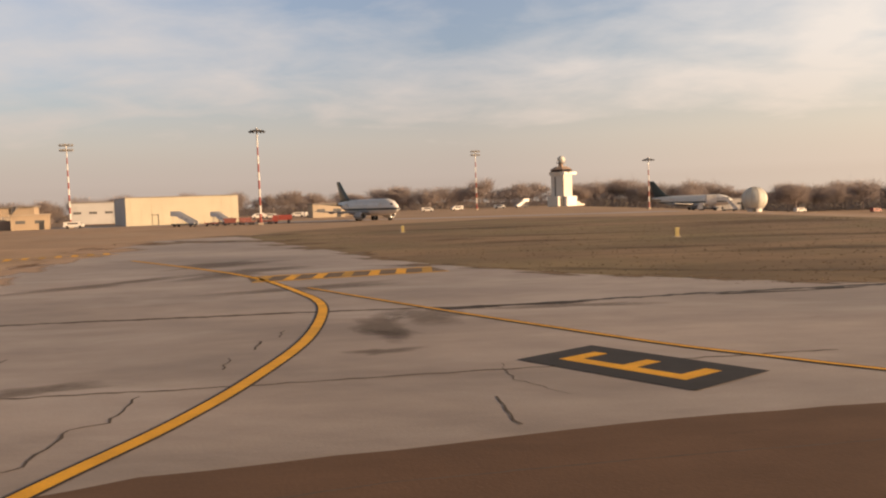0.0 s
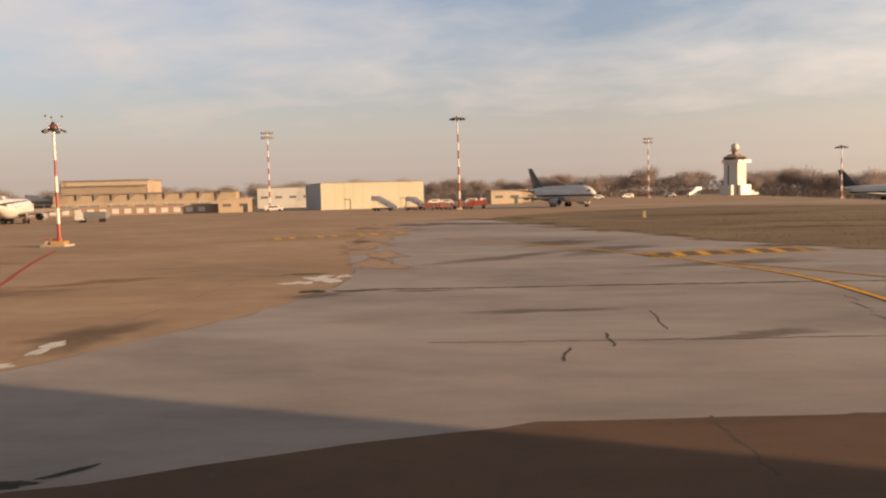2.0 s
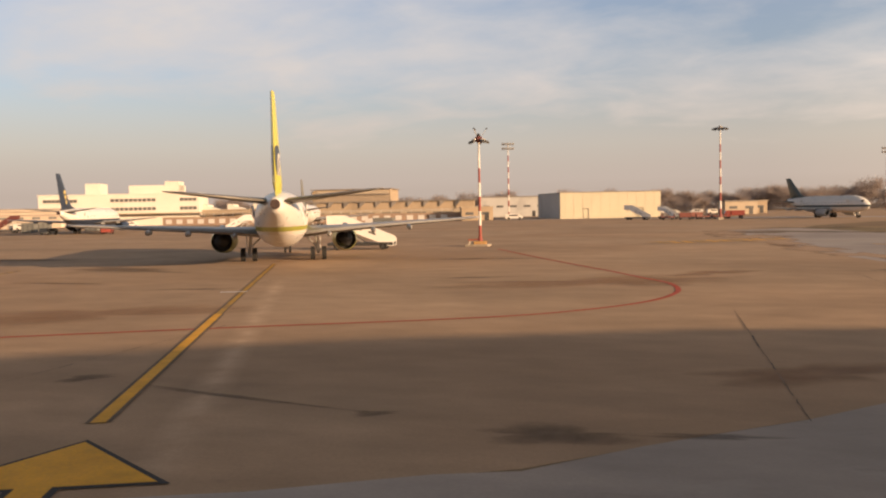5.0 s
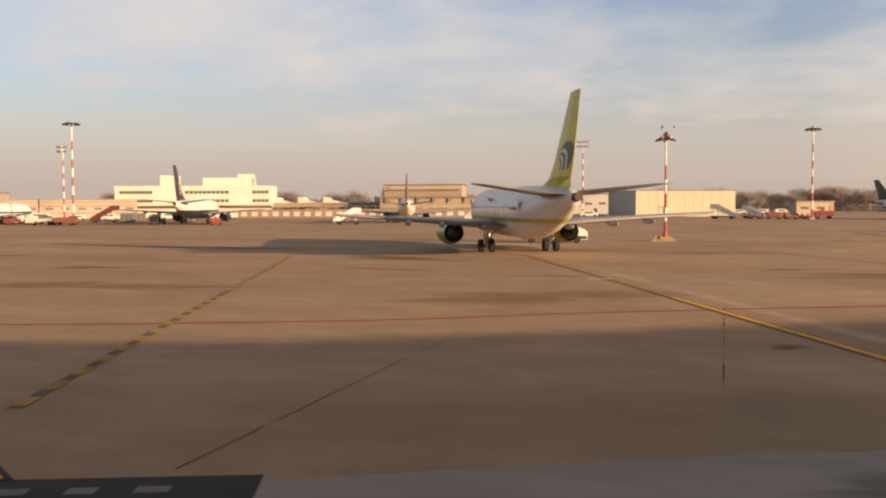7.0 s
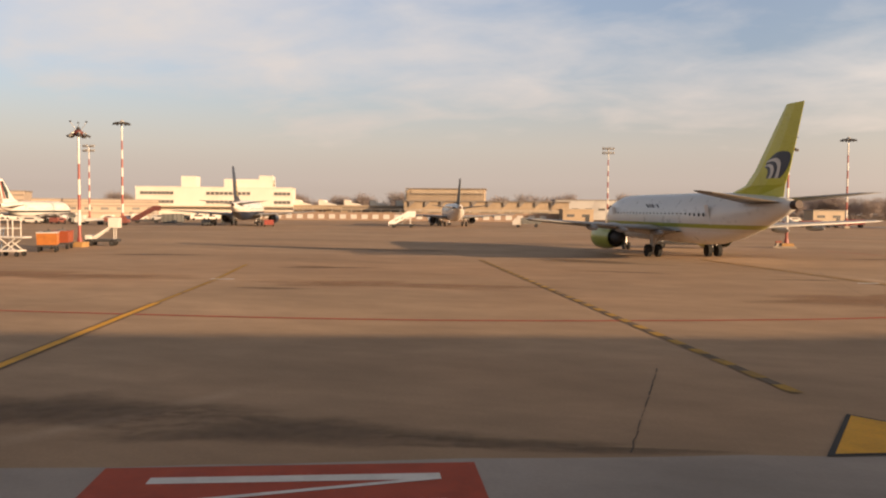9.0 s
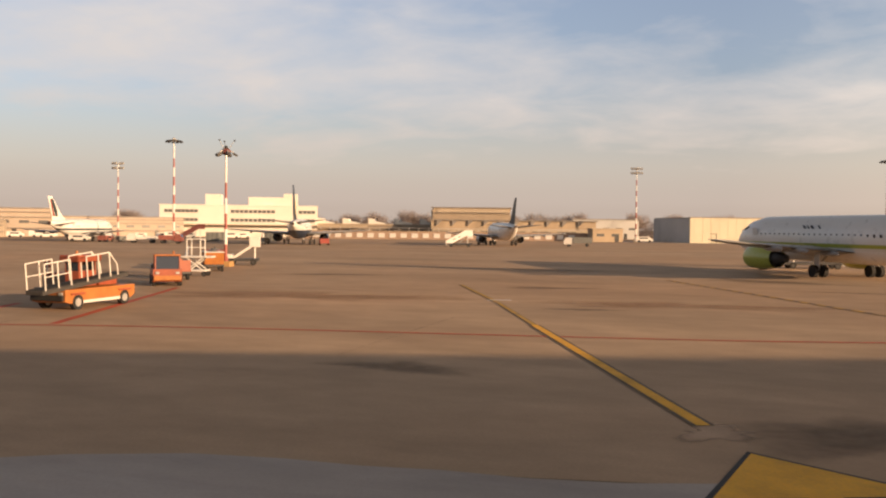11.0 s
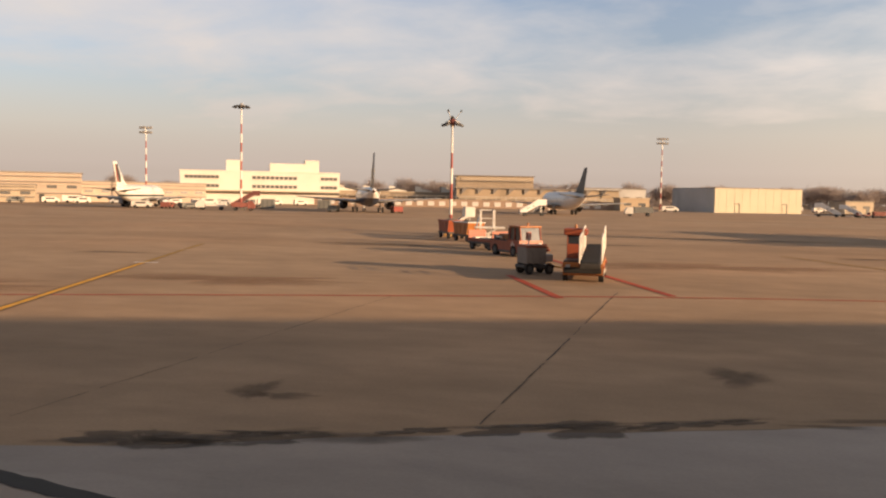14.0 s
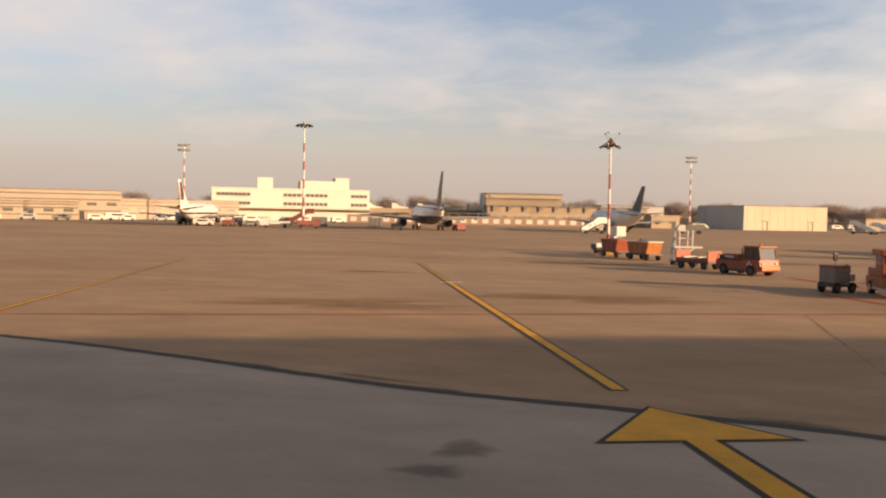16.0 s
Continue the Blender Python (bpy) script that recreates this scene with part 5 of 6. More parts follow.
m, n = along((-83.6, 231.3), (-57.1, 244.7))
hang = thing("cargo_hangar", "flat-roofed cream hangar with a dark slate side wall", "building", m)
part("front", box((n / 2, 0.2, 3.7), (n, 0.4, 7.4)), CREAM, hang)
part("side_wall", box((0.2, 13, 3.6), (0.4, 25.1, 7.2)), SLATE, hang)
part("far_wall", box((n - 0.2, 13, 3.6), (0.4, 25.1, 7.2)), CREAM, hang)
part("back_wall", box((n / 2, 25.8, 3.6), (n, 0.4, 7.2)), SLATE, hang)
part("roof", box((n / 2, 13, 7.35), (n - 0.1, 25.0, 0.25)), ROOF, hang)
part("parapet", box((n / 2, 0.1, 7.5), (n + 0.3, 0.7, 0.2)), ROOF, hang)
for x in (7.4, 23.6):
    d = part("door", box((x, -0.06, 1.2), (1.3, 0.1, 2.3)), CREAM, hang)
    part("frame", box((x + 0.8, -0.12, 1.35), (0.16, 0.2, 2.7)), DARKM, d)
    part("lintel", box((x, -0.12, 2.75), (1.8, 0.2, 0.16)), DARKM, d)
for i in range(11):
    part("cladding_seam", box((1.3 + i * 2.65, -0.02, 3.7), (0.03, 0.05, 7.2)), CREAM, hang)

for a, b, h, d, mm, lab in (((-111.0, 225.2), (-102.6, 228.6), 3.9, 6, TAN, "small tan office building beside the hangars"), ((-39.9, 268), (-30.5, 272), 4.2, 6, TANLIGHT, "small yellowish store beside the far trees"),
                            ((-36, 300), (-27, 303), 4.2, 6, TAN, "low tan shed beside the far trees"), ((-128, 300), (-104, 308), 7.5, 12, SLATE, "dark shed behind the hangars"),
                            ((-292, 138), (-252, 166.5), 7.9, 14, PALE, "long pale terminal wing with a flat roof"), ((-262, 172), (-236, 205), 5.9, 14, PALE, "low pale connecting wing of the terminal"),
                            ((-300, 120), (-255, 152), 4.6, 4, TANLIGHT, "low arcade in front of the terminal wing"), ((100, 322), (112, 321), 4.4, 5, PLASTER, "low white hut on the far field"),
                            ((-205, 231), (-163, 243), 4.6, 8, TAN, "low workshop with saw-tooth roof lights")):
    m, n = along(a, b)
    t = thing("low_building", lab, "building", m, "low buildings")
    part("wall", box((n / 2, d / 2, h / 2 - 0.1), (n, d, h - 0.2)), mm, t)
    part("roof", box((n / 2, d / 2, h - 0.05), (n + 0.6, d + 0.6, 0.3)), ROOF if mm is not TAN else TANLIGHT, t)
    k = max(2, int(n / 4.5))
    w0 = None
    for i in range(k):
        x = (i + 0.5) * n / k
        if w0 is None:
            w0 = part("window", box((0, 0, 0), (n / k * 0.5, 0.1, 0.8)), GLASSB, t)
            o = w0
        else:
            o = again("window", w0, t)
        o.matrix_basis = pose(x, -0.02, h * 0.52)
    part("door", box((n * 0.8, -0.04, 1.05), (1.2, 0.1, 2.1)), DARKM, t)
    if n > 40:
        for z in (0.3, 0.68, 0.86):
            part("ledge", box((n / 2, -0.25, h * z), (n, 0.5, 0.22)), ROOF, t)
m, n = along((-205, 231), (-163, 243))
for i in range(5):
    t = thing("roof_light", "white saw-tooth roof light on the workshop", "roof light", m @ pose(2 + i * 8.6, 1, 4.6), "roof lights")
    part("glazing", profile([(0, 0), (6.0, 0), (5.6, 0.35), (2.2, 1.0), (1.9, 1.7), (0.4, 1.9), (0, 1.9)], 0, 6), PLASTER, t)
    part("frame", box((0.0, 3, 1.0), (0.14, 6.2, 2.0)), ROOF, t)

# boundary wall with a row of pale panels
m, n = along((-203, 211.5), (-112, 231.0))
t = thing("boundary_wall", "long reddish low wall hung with square white panels", "wall", m)
part("wall", box((n / 2, 0.2, 1.2), (n, 0.4, 2.4)), BRICKRED, t)
part("coping", box((n / 2, 0.2, 2.46), (n + 0.2, 0.6, 0.14)), TAN, t)
pn = None
for i in range(26):
    if pn is None:
        pn = part("panel", box((0, 0, 0), (1.9, 0.08, 1.35), r=0.02), WHITEM, t)
        o = pn
    else:
        o = again("panel", pn, t)
    o.matrix_basis = pose(2 + i * 3.4, -0.06, 1.15)
for i in range(30):
    part("parapet_post", box((1 + i * 3.05, 0.3, 3.0), (0.12, 0.12, 1.0)), STEEL, t)
part("parapet_rail", box((n / 2, 0.3, 3.5), (n - 2, 0.08, 0.08)), STEEL, t)

# control tower
ct = thing("control_tower", "square white control tower with a brown cab and domed top", "control tower", pose(47.8, 353.5, 0, 0, 0, 45))
part("shaft", box((0, 0, 6.5), (5.9, 6.1, 13.0), r=0.1), PLASTER, ct)
part("corner_pipe", rod((-3.0, -3.1, 0), (-3.0, -3.1, 12.6), 0.16, seg=8), DARKM, ct, "dark pipe on the corner")
part("window_slot", box((-3.0, 0.9, 6.6), (0.12, 0.5, 10.5), r=0.02), GLASSD, ct, "dark vertical window slot")
part("balcony", box((1.1, -2.9, 13.1), (8.3, 1.7, 1.15), r=0.05), WHITEB, ct, "white overhanging balcony")
part("parapet", box((-3.1, 0.55, 13.15), (0.7, 6.0, 1.3), r=0.05), PLASTER, ct)
part("gallery_floor", rod((0, 0, 13.0), (0, 0, 13.7), 4.0, 4.3, seg=8), PLASTER, ct)
part("cab_glass", rod((0, 0, 13.7), (0, 0, 14.7), 4.1, 4.3, seg=8), GLASSD, ct, "dark sloping cab windows")
for i in range(8):
    a = 2 * math.pi * i / 8
    part("cab_mullion", rod((4.12 * math.cos(a), 4.12 * math.sin(a), 13.7), (4.32 * math.cos(a), 4.32 * math.sin(a), 14.7), 0.09, seg=6), BRICKRED, ct)
part("cab_roof", rod((0, 0, 14.7), (0, 0, 15.9), 4.5, 2.3, seg=8), BRICKRED, ct, "brown sloping cab roof")
part("neck", rod((-0.2, 0, 15.8), (-0.2, 0, 17.4), 1.05, 0.85, seg=14), BRICKRED, ct)
part("collar", rod((-0.1, 0, 17.2), (-0.1, 0, 17.5), 1.9, 1.9, seg=14), ROOF, ct)
part("dome", ball((0.1, 0, 18.7), (1.55, 1.55, 1.5)), RADOME, ct, "pale round dome", True)
for x, y, h in ((-1.9, 0.4, 18.6), (1.7, -0.9, 18.2)):
    part("antenna", rod((x, y, 15.4), (x, y, h), 0.06, seg=6), STEEL, ct)
part("annex", box((-4.2, 0.5, 2.0), (2.5, 5.2, 4.0), r=0.05), PLASTER, ct, "low white annex")
part("porch", box((0.7, -3.75, 2.0), (6.6, 1.5, 4.0), r=0.05), WHITEB, ct)
part("steps", profile([(4.0, 0), (9.5, 0), (9.5, 0.7), (7.0, 0.9), (6.2, 1.6), (4.0, 1.8)], -4.2, -2.4), PLASTER, ct)

rd = thing("radar_dome", "pale panelled spherical radar dome on a short drum", "radar dome", pose(92.8, 262.5, 0))
part("dome", ball((0, 0, 3.8), (3.75, 3.75, 3.6), u=28, v=18), RADOME, rd, smooth=True)
for i in range(12):
    seam = bmesh.new()
    a = 2 * math.pi * i / 12
    ring = [(3.77 * math.cos(e) * math.cos(a), 3.77 * math.cos(e) * math.sin(a), 3.8 + 3.62 * math.sin(e)) for e in [-0.7 + 2.2 * k / 9 for k in range(10)]]
    for p, q in zip(ring, ring[1:]):
        rod(p, q, 0.05, bm=seam, seg=4)
    part("panel_seam", seam, TANLIGHT, rd)
part("collar", rod((0, 0, 0.95), (0, 0, 1.25), 2.6, 2.7, seg=28), SKING, rd)
part("drum", rod((0, 0, -0.2), (0, 0, 0.95), 2.2, seg=28), WHITEM, rd)
part("door", box((-0.8, -2.1, 0.45), (1.0, 0.2, 0.9)), DARKM, rd)


# ---- trees ----
def tree_mesh(seed, h):
    r = random.Random(seed)
    tb, cb = bmesh.new(), bmesh.new()

    def grow(p, d, length, rad, depth):
        q = p + d * length
        rod(p, q, rad, rad * 0.62, bm=tb, seg=5)
        if depth == 0:
            for _ in range(9):
                e = (d + Vector((r.uniform(-1, 1), r.uniform(-1, 1), r.uniform(-0.4, 0.9)))).normalized()
                a = q + e * r.uniform(0, 0.5)
                b = a + e * r.uniform(0.5, 1.3)
                s = e.cross(Vector((r.uniform(-1, 1), r.uniform(-1, 1), r.uniform(-1, 1)))).normalized() * r.uniform(0.03, 0.09)
                cb.faces.new([cb.verts.new(v) for v in (a - s, a + s, b + s * 0.4, b - s * 0.4)])
            return
        for i in range(4 if depth > 1 else 5):
            e = (d * 0.75 + Vector((r.uniform(-1, 1), r.uniform(-1, 1), r.uniform(-0.15, 0.75)))).normalized()
            grow(p.lerp(q, r.uniform(0.55, 1.0)), e, length * r.uniform(0.55, 0.8), rad * 0.55, depth - 1)

    grow(Vector((0, 0, 0)), Vector((0, 0, 1)), h * 0.36, h * 0.022, 3)
    # fine twigs that fill the crown, clumped round a few centres
    clumps = [Vector((r.uniform(-0.3, 0.3) * h, r.uniform(-0.3, 0.3) * h, h * r.uniform(0.42, 0.82))) for _ in range(13)]
    for _ in range(3400):
        c = r.choice(clumps)
        p = c + Vector((r.gauss(0, 0.10), r.gauss(0, 0.10), r.gauss(0, 0.085))) * h
        e = (p - Vector((0, 0, h * 0.3)) + Vector((r.uniform(-1, 1), r.uniform(-1, 1), r.uniform(-0.3, 1))) * 3).normalized()
        s = e.cross(Vector((r.uniform(-1, 1), r.uniform(-1, 1), r.uniform(-1, 1)))).normalized() * r.uniform(0.018, 0.055)
        b = p + e * r.uniform(0.4, 1.2)
        cb.faces.new([cb.verts.new(v) for v in (p - s, p + s, b + s * 0.3, b - s * 0.3)])
    return tb, cb


kinds = []
for s in range(5):
    h = 11
    t = thing("bare_tree", "bare brown winter tree in the distant tree belt", "tree", pose(-20 + 9 * s, 430, 0), "distant trees")
    tb, cb = tree_mesh(s + 3, h)
    part("trunk", tb, BARK, t)
    part("crown", cb, TWIG, t)
    kinds.append(t)
rt = random.Random(11)
for i in range(150):
    u = i / 149
    if u < 0.62:
        x = -70 + 330 * (u / 0.62) + rt.uniform(-5, 5)
        y = 405 + rt.uniform(-12, 40) - abs(x - 60) * 0.10
    else:
        v = (u - 0.62) / 0.38
        x = -345 + 275 * v + rt.uniform(-6, 6)
        y = 300 + 95 * v + rt.uniform(0, 30)
    s = rt.uniform(0.65, 1.12)
    if x > 10:
        s *= 1.22
    o = copy_thing(kinds[i % 5], pose(x, y, -0.1 + fall(x), 0, 0, rt.uniform(0, 360)))
    o.scale = (s * 1.15, s * 1.15, s * 0.95)
# undergrowth that closes the belt
ub = bmesh.new()
for i in range(22000):
    u = rt.random()
    x = -360 + 640 * u
    y = (300 + 95 * min(1, (x + 345) / 275) if x < -70 else 405 - abs(x - 60) * 0.10) + rt.uniform(0, 34)
    z = fall(x) + 6.2 * rt.random() ** 1.3
    e = Vector((rt.uniform(-1, 1), rt.uniform(-0.4, 0.4), rt.uniform(0.1, 1.2))).normalized() * rt.uniform(0.8, 2.2)
    s = e.cross(Vector((0, 1, 0))).normalized() * rt.uniform(0.06, 0.22)
    p = Vector((x, y, z))
    ub.faces.new([ub.verts.new(v) for v in (p - s, p + s, p + e + s * 0.3, p + e - s * 0.3)])
tagged(part("undergrowth", ub, TWIG), "brown leafless undergrowth of the distant tree belt", "undergrowth", kind="stuff")


# ---- ground vehicles and equipment ----
def wheel(parent, x, y, r, w=0.24, rim=DARKM):
    o = part("wheel", put(rod((0, -w / 2, 0), (0, w / 2, 0), r, seg=20), pose(x, y, r)), RUBBER, parent, "black tyre")
    part("rim", put(rod((0, -w / 2 - 0.012, 0), (0, w / 2 + 0.012, 0), r * 0.55, seg=14), pose(x, y, r)), rim, o)
    return o


def rail(parent, pts, h, r=0.035, material=WHITEM, mid=True):
    """Posts on points (x, y, z) with a handrail."""
    top = []
    for p in pts:
        q = (p[0], p[1], p[2] + h)
        part("post", rod(p, q, r, seg=8), material, parent)
        top.append(q)
    for a, b in zip(top, top[1:]):
        part("handrail", rod(a, b, r, seg=8), material, parent)
        if mid:
            part("midrail", rod((a[0], a[1], a[2] - h * 0.5), (b[0], b[1], b[2] - h * 0.5), r * 0.8, seg=8), material, parent)


def belt_loader(m):
    t = thing("belt_loader", "orange baggage belt loader with white side rails", "belt loader", m)
    part("chassis", profile([(-2.6, 0.42), (-2.2, 0.32), (2.3, 0.32), (2.6, 0.5), (2.6, 0.98), (-2.6, 0.98)], -0.95, 0.95), ORANGEY, t)
    part("skirt", box((0, 0, 0.36), (3.0, 1.94, 0.14), r=0.02), WHITEM, t)
    for x in (-1.75, 1.75):
        for y in (-0.86, 0.86):
            wheel(t, x, y, 0.36, rim=STEEL)
            part("wheel_arch", box((x, y * 1.02, 0.76), (0.95, 0.3, 0.1), r=0.03), ORANGE, t)
    cab = part("cab", box((0.3, 0.52, 1.35), (1.3, 0.85, 0.8), r=0.05), ORANGE, t)
    for x in (-0.3, 0.9):
        for y in (0.14, 0.9):
            part("pillar", rod((x, y, 1.7), (x, y, 2.35), 0.045), ORANGE, cab)
    part("roof", box((0.3, 0.52, 2.36), (1.75, 1.15, 0.34), r=0.08), ORANGE, cab)
    for x in (-0.32, 0.92):
        part("windscreen", box((x, 0.52, 2.02), (0.03, 0.72, 0.6)), GLASSD, cab)
    part("side_glass", box((0.3, 0.93, 2.02), (1.05, 0.03, 0.6)), GLASSD, cab)
    part("seat", box((0.15, 0.52, 1.8), (0.4, 0.45, 0.45), r=0.06), RUBBER, cab)
    part("beacon", rod((0.0, 0.52, 2.5), (0.0, 0.52, 2.72), 0.08, 0.06), ORANGEY, cab)
    b = part("conveyor", box((0, -0.42, 0), (6.2, 0.95, 0.22), r=0.04), DARKBELT, t, "dark grey sloping conveyor")
    b.matrix_basis = pose(-0.9, 0, 1.22, 0, -5.5)
    part("belt", box((0, -0.42, 0.125), (6.0, 0.72, 0.03)), RUBBER, b, "black rubber belt")
    for y in (-0.93, 0.09):
        for x0 in (-2.95, -0.1):
            rail(b, [(x0 + 0.85 * i, y, 0.1) for i in range(3)], 1.2, mid=x0 < -1)
        part("rail_end", rod((1.6, y, 1.3), (2.15, y, 0.65), 0.035, seg=8), WHITEM, b)
        part("rail_end", rod((2.15, y, 0.65), (2.2, y, 0.1), 0.035, seg=8), WHITEM, b)
    part("bumper", box((2.68, 0, 0.6), (0.14, 1.8, 0.28), r=0.05), RUBBER, t)
    part("bumper", box((-2.68, 0, 0.6), (0.14, 1.8, 0.28), r=0.05), RUBBER, t)
    part("engine_cover", box((1.75, 0.45, 1.2), (1.4, 0.9, 0.5), r=0.06), ORANGE, t)
    part("front_deck", box((-1.6, 0.5, 1.02), (1.7, 0.85, 0.08), r=0.02), DARKM, t)
    part("lift_ram", rod((-1.2, -0.42, 0.6), (-2.6, -0.42, 1.05), 0.07), STEEL, t)
    for y in (-0.7, 0.7):
        part("headlight", box((-2.62, y, 0.8), (0.06, 0.22, 0.14), r=0.02), LENSG, t)


def ground_power(m):
    t = thing("ground_power_cart", "grey ground power cart with orange lid and red sign", "power cart", m)
    part("frame", box((0, 0, 0.42), (2.3, 1.3, 0.16), r=0.03), DARKM, t)
    for x in (-0.75, 0.75):
        for y in (-0.6, 0.6):
            wheel(t, x, y, 0.3, 0.2)
    part("housing", box((0.25, 0, 0.98), (1.5, 1.3, 0.86), r=0.05), CARTGREY, t, "dusty grey housing")
    part("lid", box((0.25, 0, 1.46), (1.54, 1.34, 0.14), r=0.05), ORANGE, t, "dull red-orange lid")
    for i in range(4):
        part("louvre", box((0.25, -0.66, 0.75 + i * 0.16), (1.1, 0.03, 0.05)), DARKM, t)
    part("cable_tray", box((-0.75, 0, 0.85), (0.6, 1.2, 0.4), r=0.05), STEEL, t)
    for i in range(3):
        ring = [(0.30 + 0.05 * math.cos(b), 0.05 * math.sin(b)) for b in [2 * math.pi * k / 8 for k in range(8)]]
        bm = loft([[(r * math.cos(a), r * math.sin(a), z) for r, z in ring] for a in [2 * math.pi * k / 18 for k in range(19)]], caps=False)
        o = part("cable_coil", bm, ORANGE, t, "orange coiled cable")
        o.matrix_basis = pose(-0.72 + 0.12 * i, 0.1, 1.22 + 0.1 * i, 12 * i, 8)
    part("sign_pole", rod((0.75, 0.45, 1.4), (0.75, 0.45, 2.15), 0.045), WHITEM, t)
    s = part("sign", box((0.75, 0.42, 2.0), (0.40, 0.05, 0.42), r=0.02), REDT, t, "red sign board")
    part("sign_bar", box((0.75, 0.385, 2.05), (0.1, 0.02, 0.25)), WHITEM, s)
    part("tow_bar", rod((-1.1, 0, 0.4), (-2.1, 0, 0.3), 0.045), AMBER, t)


def pushback_tug(m):
    t = thing("pushback_tug", "low orange pushback tug with an open rear deck", "aircraft tug", m)
    part("body", profile([(-2.3, 0.35), (2.2, 0.35), (2.35, 0.6), (2.25, 1.25), (0.4, 1.25), (0.3, 1.12), (-2.3, 1.12)], -1.0, 1.0), ORANGE, t)
    for x in (-1.45, 1.4):
        for y in (-0.9, 0.9):
            wheel(t, x, y, 0.42, 0.3)
    part("deck", box((-1.0, 0, 1.16), (2.4, 1.8, 0.06)), DARKM, t)
    part("engine_box", box((-1.1, 0.1, 1.38), (1.5, 1.2, 0.45), r=0.05), ORANGEY, t)
    cab = part("cab", profile([(0.5, 1.25), (2.2, 1.25), (2.0, 2.2), (0.6, 2.2)], -0.82, 0.82), GLASSD, t, "cab glazing")
    for x0, x1 in ((0.5, 0.6), (1.3, 1.3), (2.21, 2.01)):
        for y in (-0.84, 0.84):
            part("pillar", rod((x0, y, 1.25), (x1, y, 2.2), 0.055), ORANGE, cab)
    part("roof", box((1.3, 0, 2.26), (1.75, 1.85, 0.12), r=0.05), ORANGEY, cab)
    part("beacon", rod((0.9, 0.5, 2.32), (0.9, 0.5, 2.52), 0.08), ORANGEY, cab)
    part("guard_bar", rod((0.3, -0.8, 1.2), (0.3, -0.8, 2.1), 0.05), DARKM, t)
    part("guard_bar", rod((0.3, 0.8, 1.2), (0.3, 0.8, 2.1), 0.05), DARKM, t)
    for s in (-1, 1):
        for a in range(4):
            o = part("emblem", box((0, 0, 0), (0.16, 0.02, 0.16), r=0.01), WHITEM, t)
            o.matrix_basis = pose(1.25 + 0.17 * math.cos(a * math.pi / 2), s * 1.012, 0.88 + 0.17 * math.sin(a * math.pi / 2), 0, 45)
    part("emblem_bar", box((-0.9, -0.99, 1.4), (0.9, 0.02, 0.12)), WHITEM, t)
    for y in (-0.7, 0.7):
        part("headlight", box((2.33, y, 0.98), (0.08, 0.26, 0.18), r=0.03), LENSG, t)
    part("skirt", box((-0.1, 0, 0.36), (1.8, 2.02, 0.2), r=0.03), DARKM, t)
    part("exhaust_pipe", rod((-0.1, 0.7, 1.2), (-0.1, 0.7, 2.25), 0.05), DARKM, t)
    part("tool_crate", box((-1.9, -0.3, 1.32), (0.6, 0.9, 0.28), r=0.03), DARKM, t)
    part("grab_rail", rod((-2.2, -0.9, 1.5), (-0.3, -0.9, 1.5), 0.03), DARKM, t)
    for x in (-2.2, -1.2, -0.3):
        part("rail_post", rod((x, -0.9, 1.12), (x, -0.9, 1.5), 0.03), DARKM, t)
    part("front_bumper", box((2.42, 0, 0.62), (0.16, 1.9, 0.35), r=0.05), ORANGEY, t)


def dolly(m, label, tub=False, colour=ORANGE):
    t = thing("baggage_cart", label, "cart", m, "equipment carts")
    part("frame", box((0, 0, 0.5), (3.0, 1.5, 0.14), r=0.03), DARKM, t)
    for x in (-1.05, 1.05):
        for y in (-0.62, 0.62):
            wheel(t, x, y, 0.26, 0.18)
    part("tow_bar", rod((1.5, 0, 0.45), (2.5, 0, 0.35), 0.045), DARKM, t)
    if tub:
        part("tub", profile([(-1.45, 1.55), (-1.15, 0.58), (1.15, 0.58), (1.45, 1.55)], -0.75, 0.75), colour, t, "sloping sided tub")
        part("rim", box((0, 0, 1.57), (3.0, 1.6, 0.07), r=0.02), WHITEM if colour is ORANGEY else colour, t)
        for x in (-0.75, 0.0, 0.75):
            for y in (-0.765, 0.765):
                part("rib", box((x, y, 1.05), (0.07, 0.04, 0.9), r=0.01), colour, t)
        part("load", ball((0.1, 0, 1.5), (0.9, 0.5, 0.22), u=12, v=6), CANVAS, t, "grey covered load", True)
        part("handle", rod((0.5, 0, 1.6), (0.5, 0, 1.85), 0.05), DARKM, t)
    else:
        part("deck", box((0, 0, 0.68), (3.0, 1.55, 0.22), r=0.04), colour, t)
        for x in (-0.9, 0.0, 0.9):
            part("roller", rod((x, -0.7, 0.83), (x, 0.7, 0.83), 0.05), STEEL, t)
        part("end_board", box((-1.45, 0, 1.05), (0.08, 1.5, 0.6), r=0.02), colour, t)
        part("end_board", box((1.45, 0, 1.05), (0.08, 1.5, 0.6), r=0.02), colour, t)


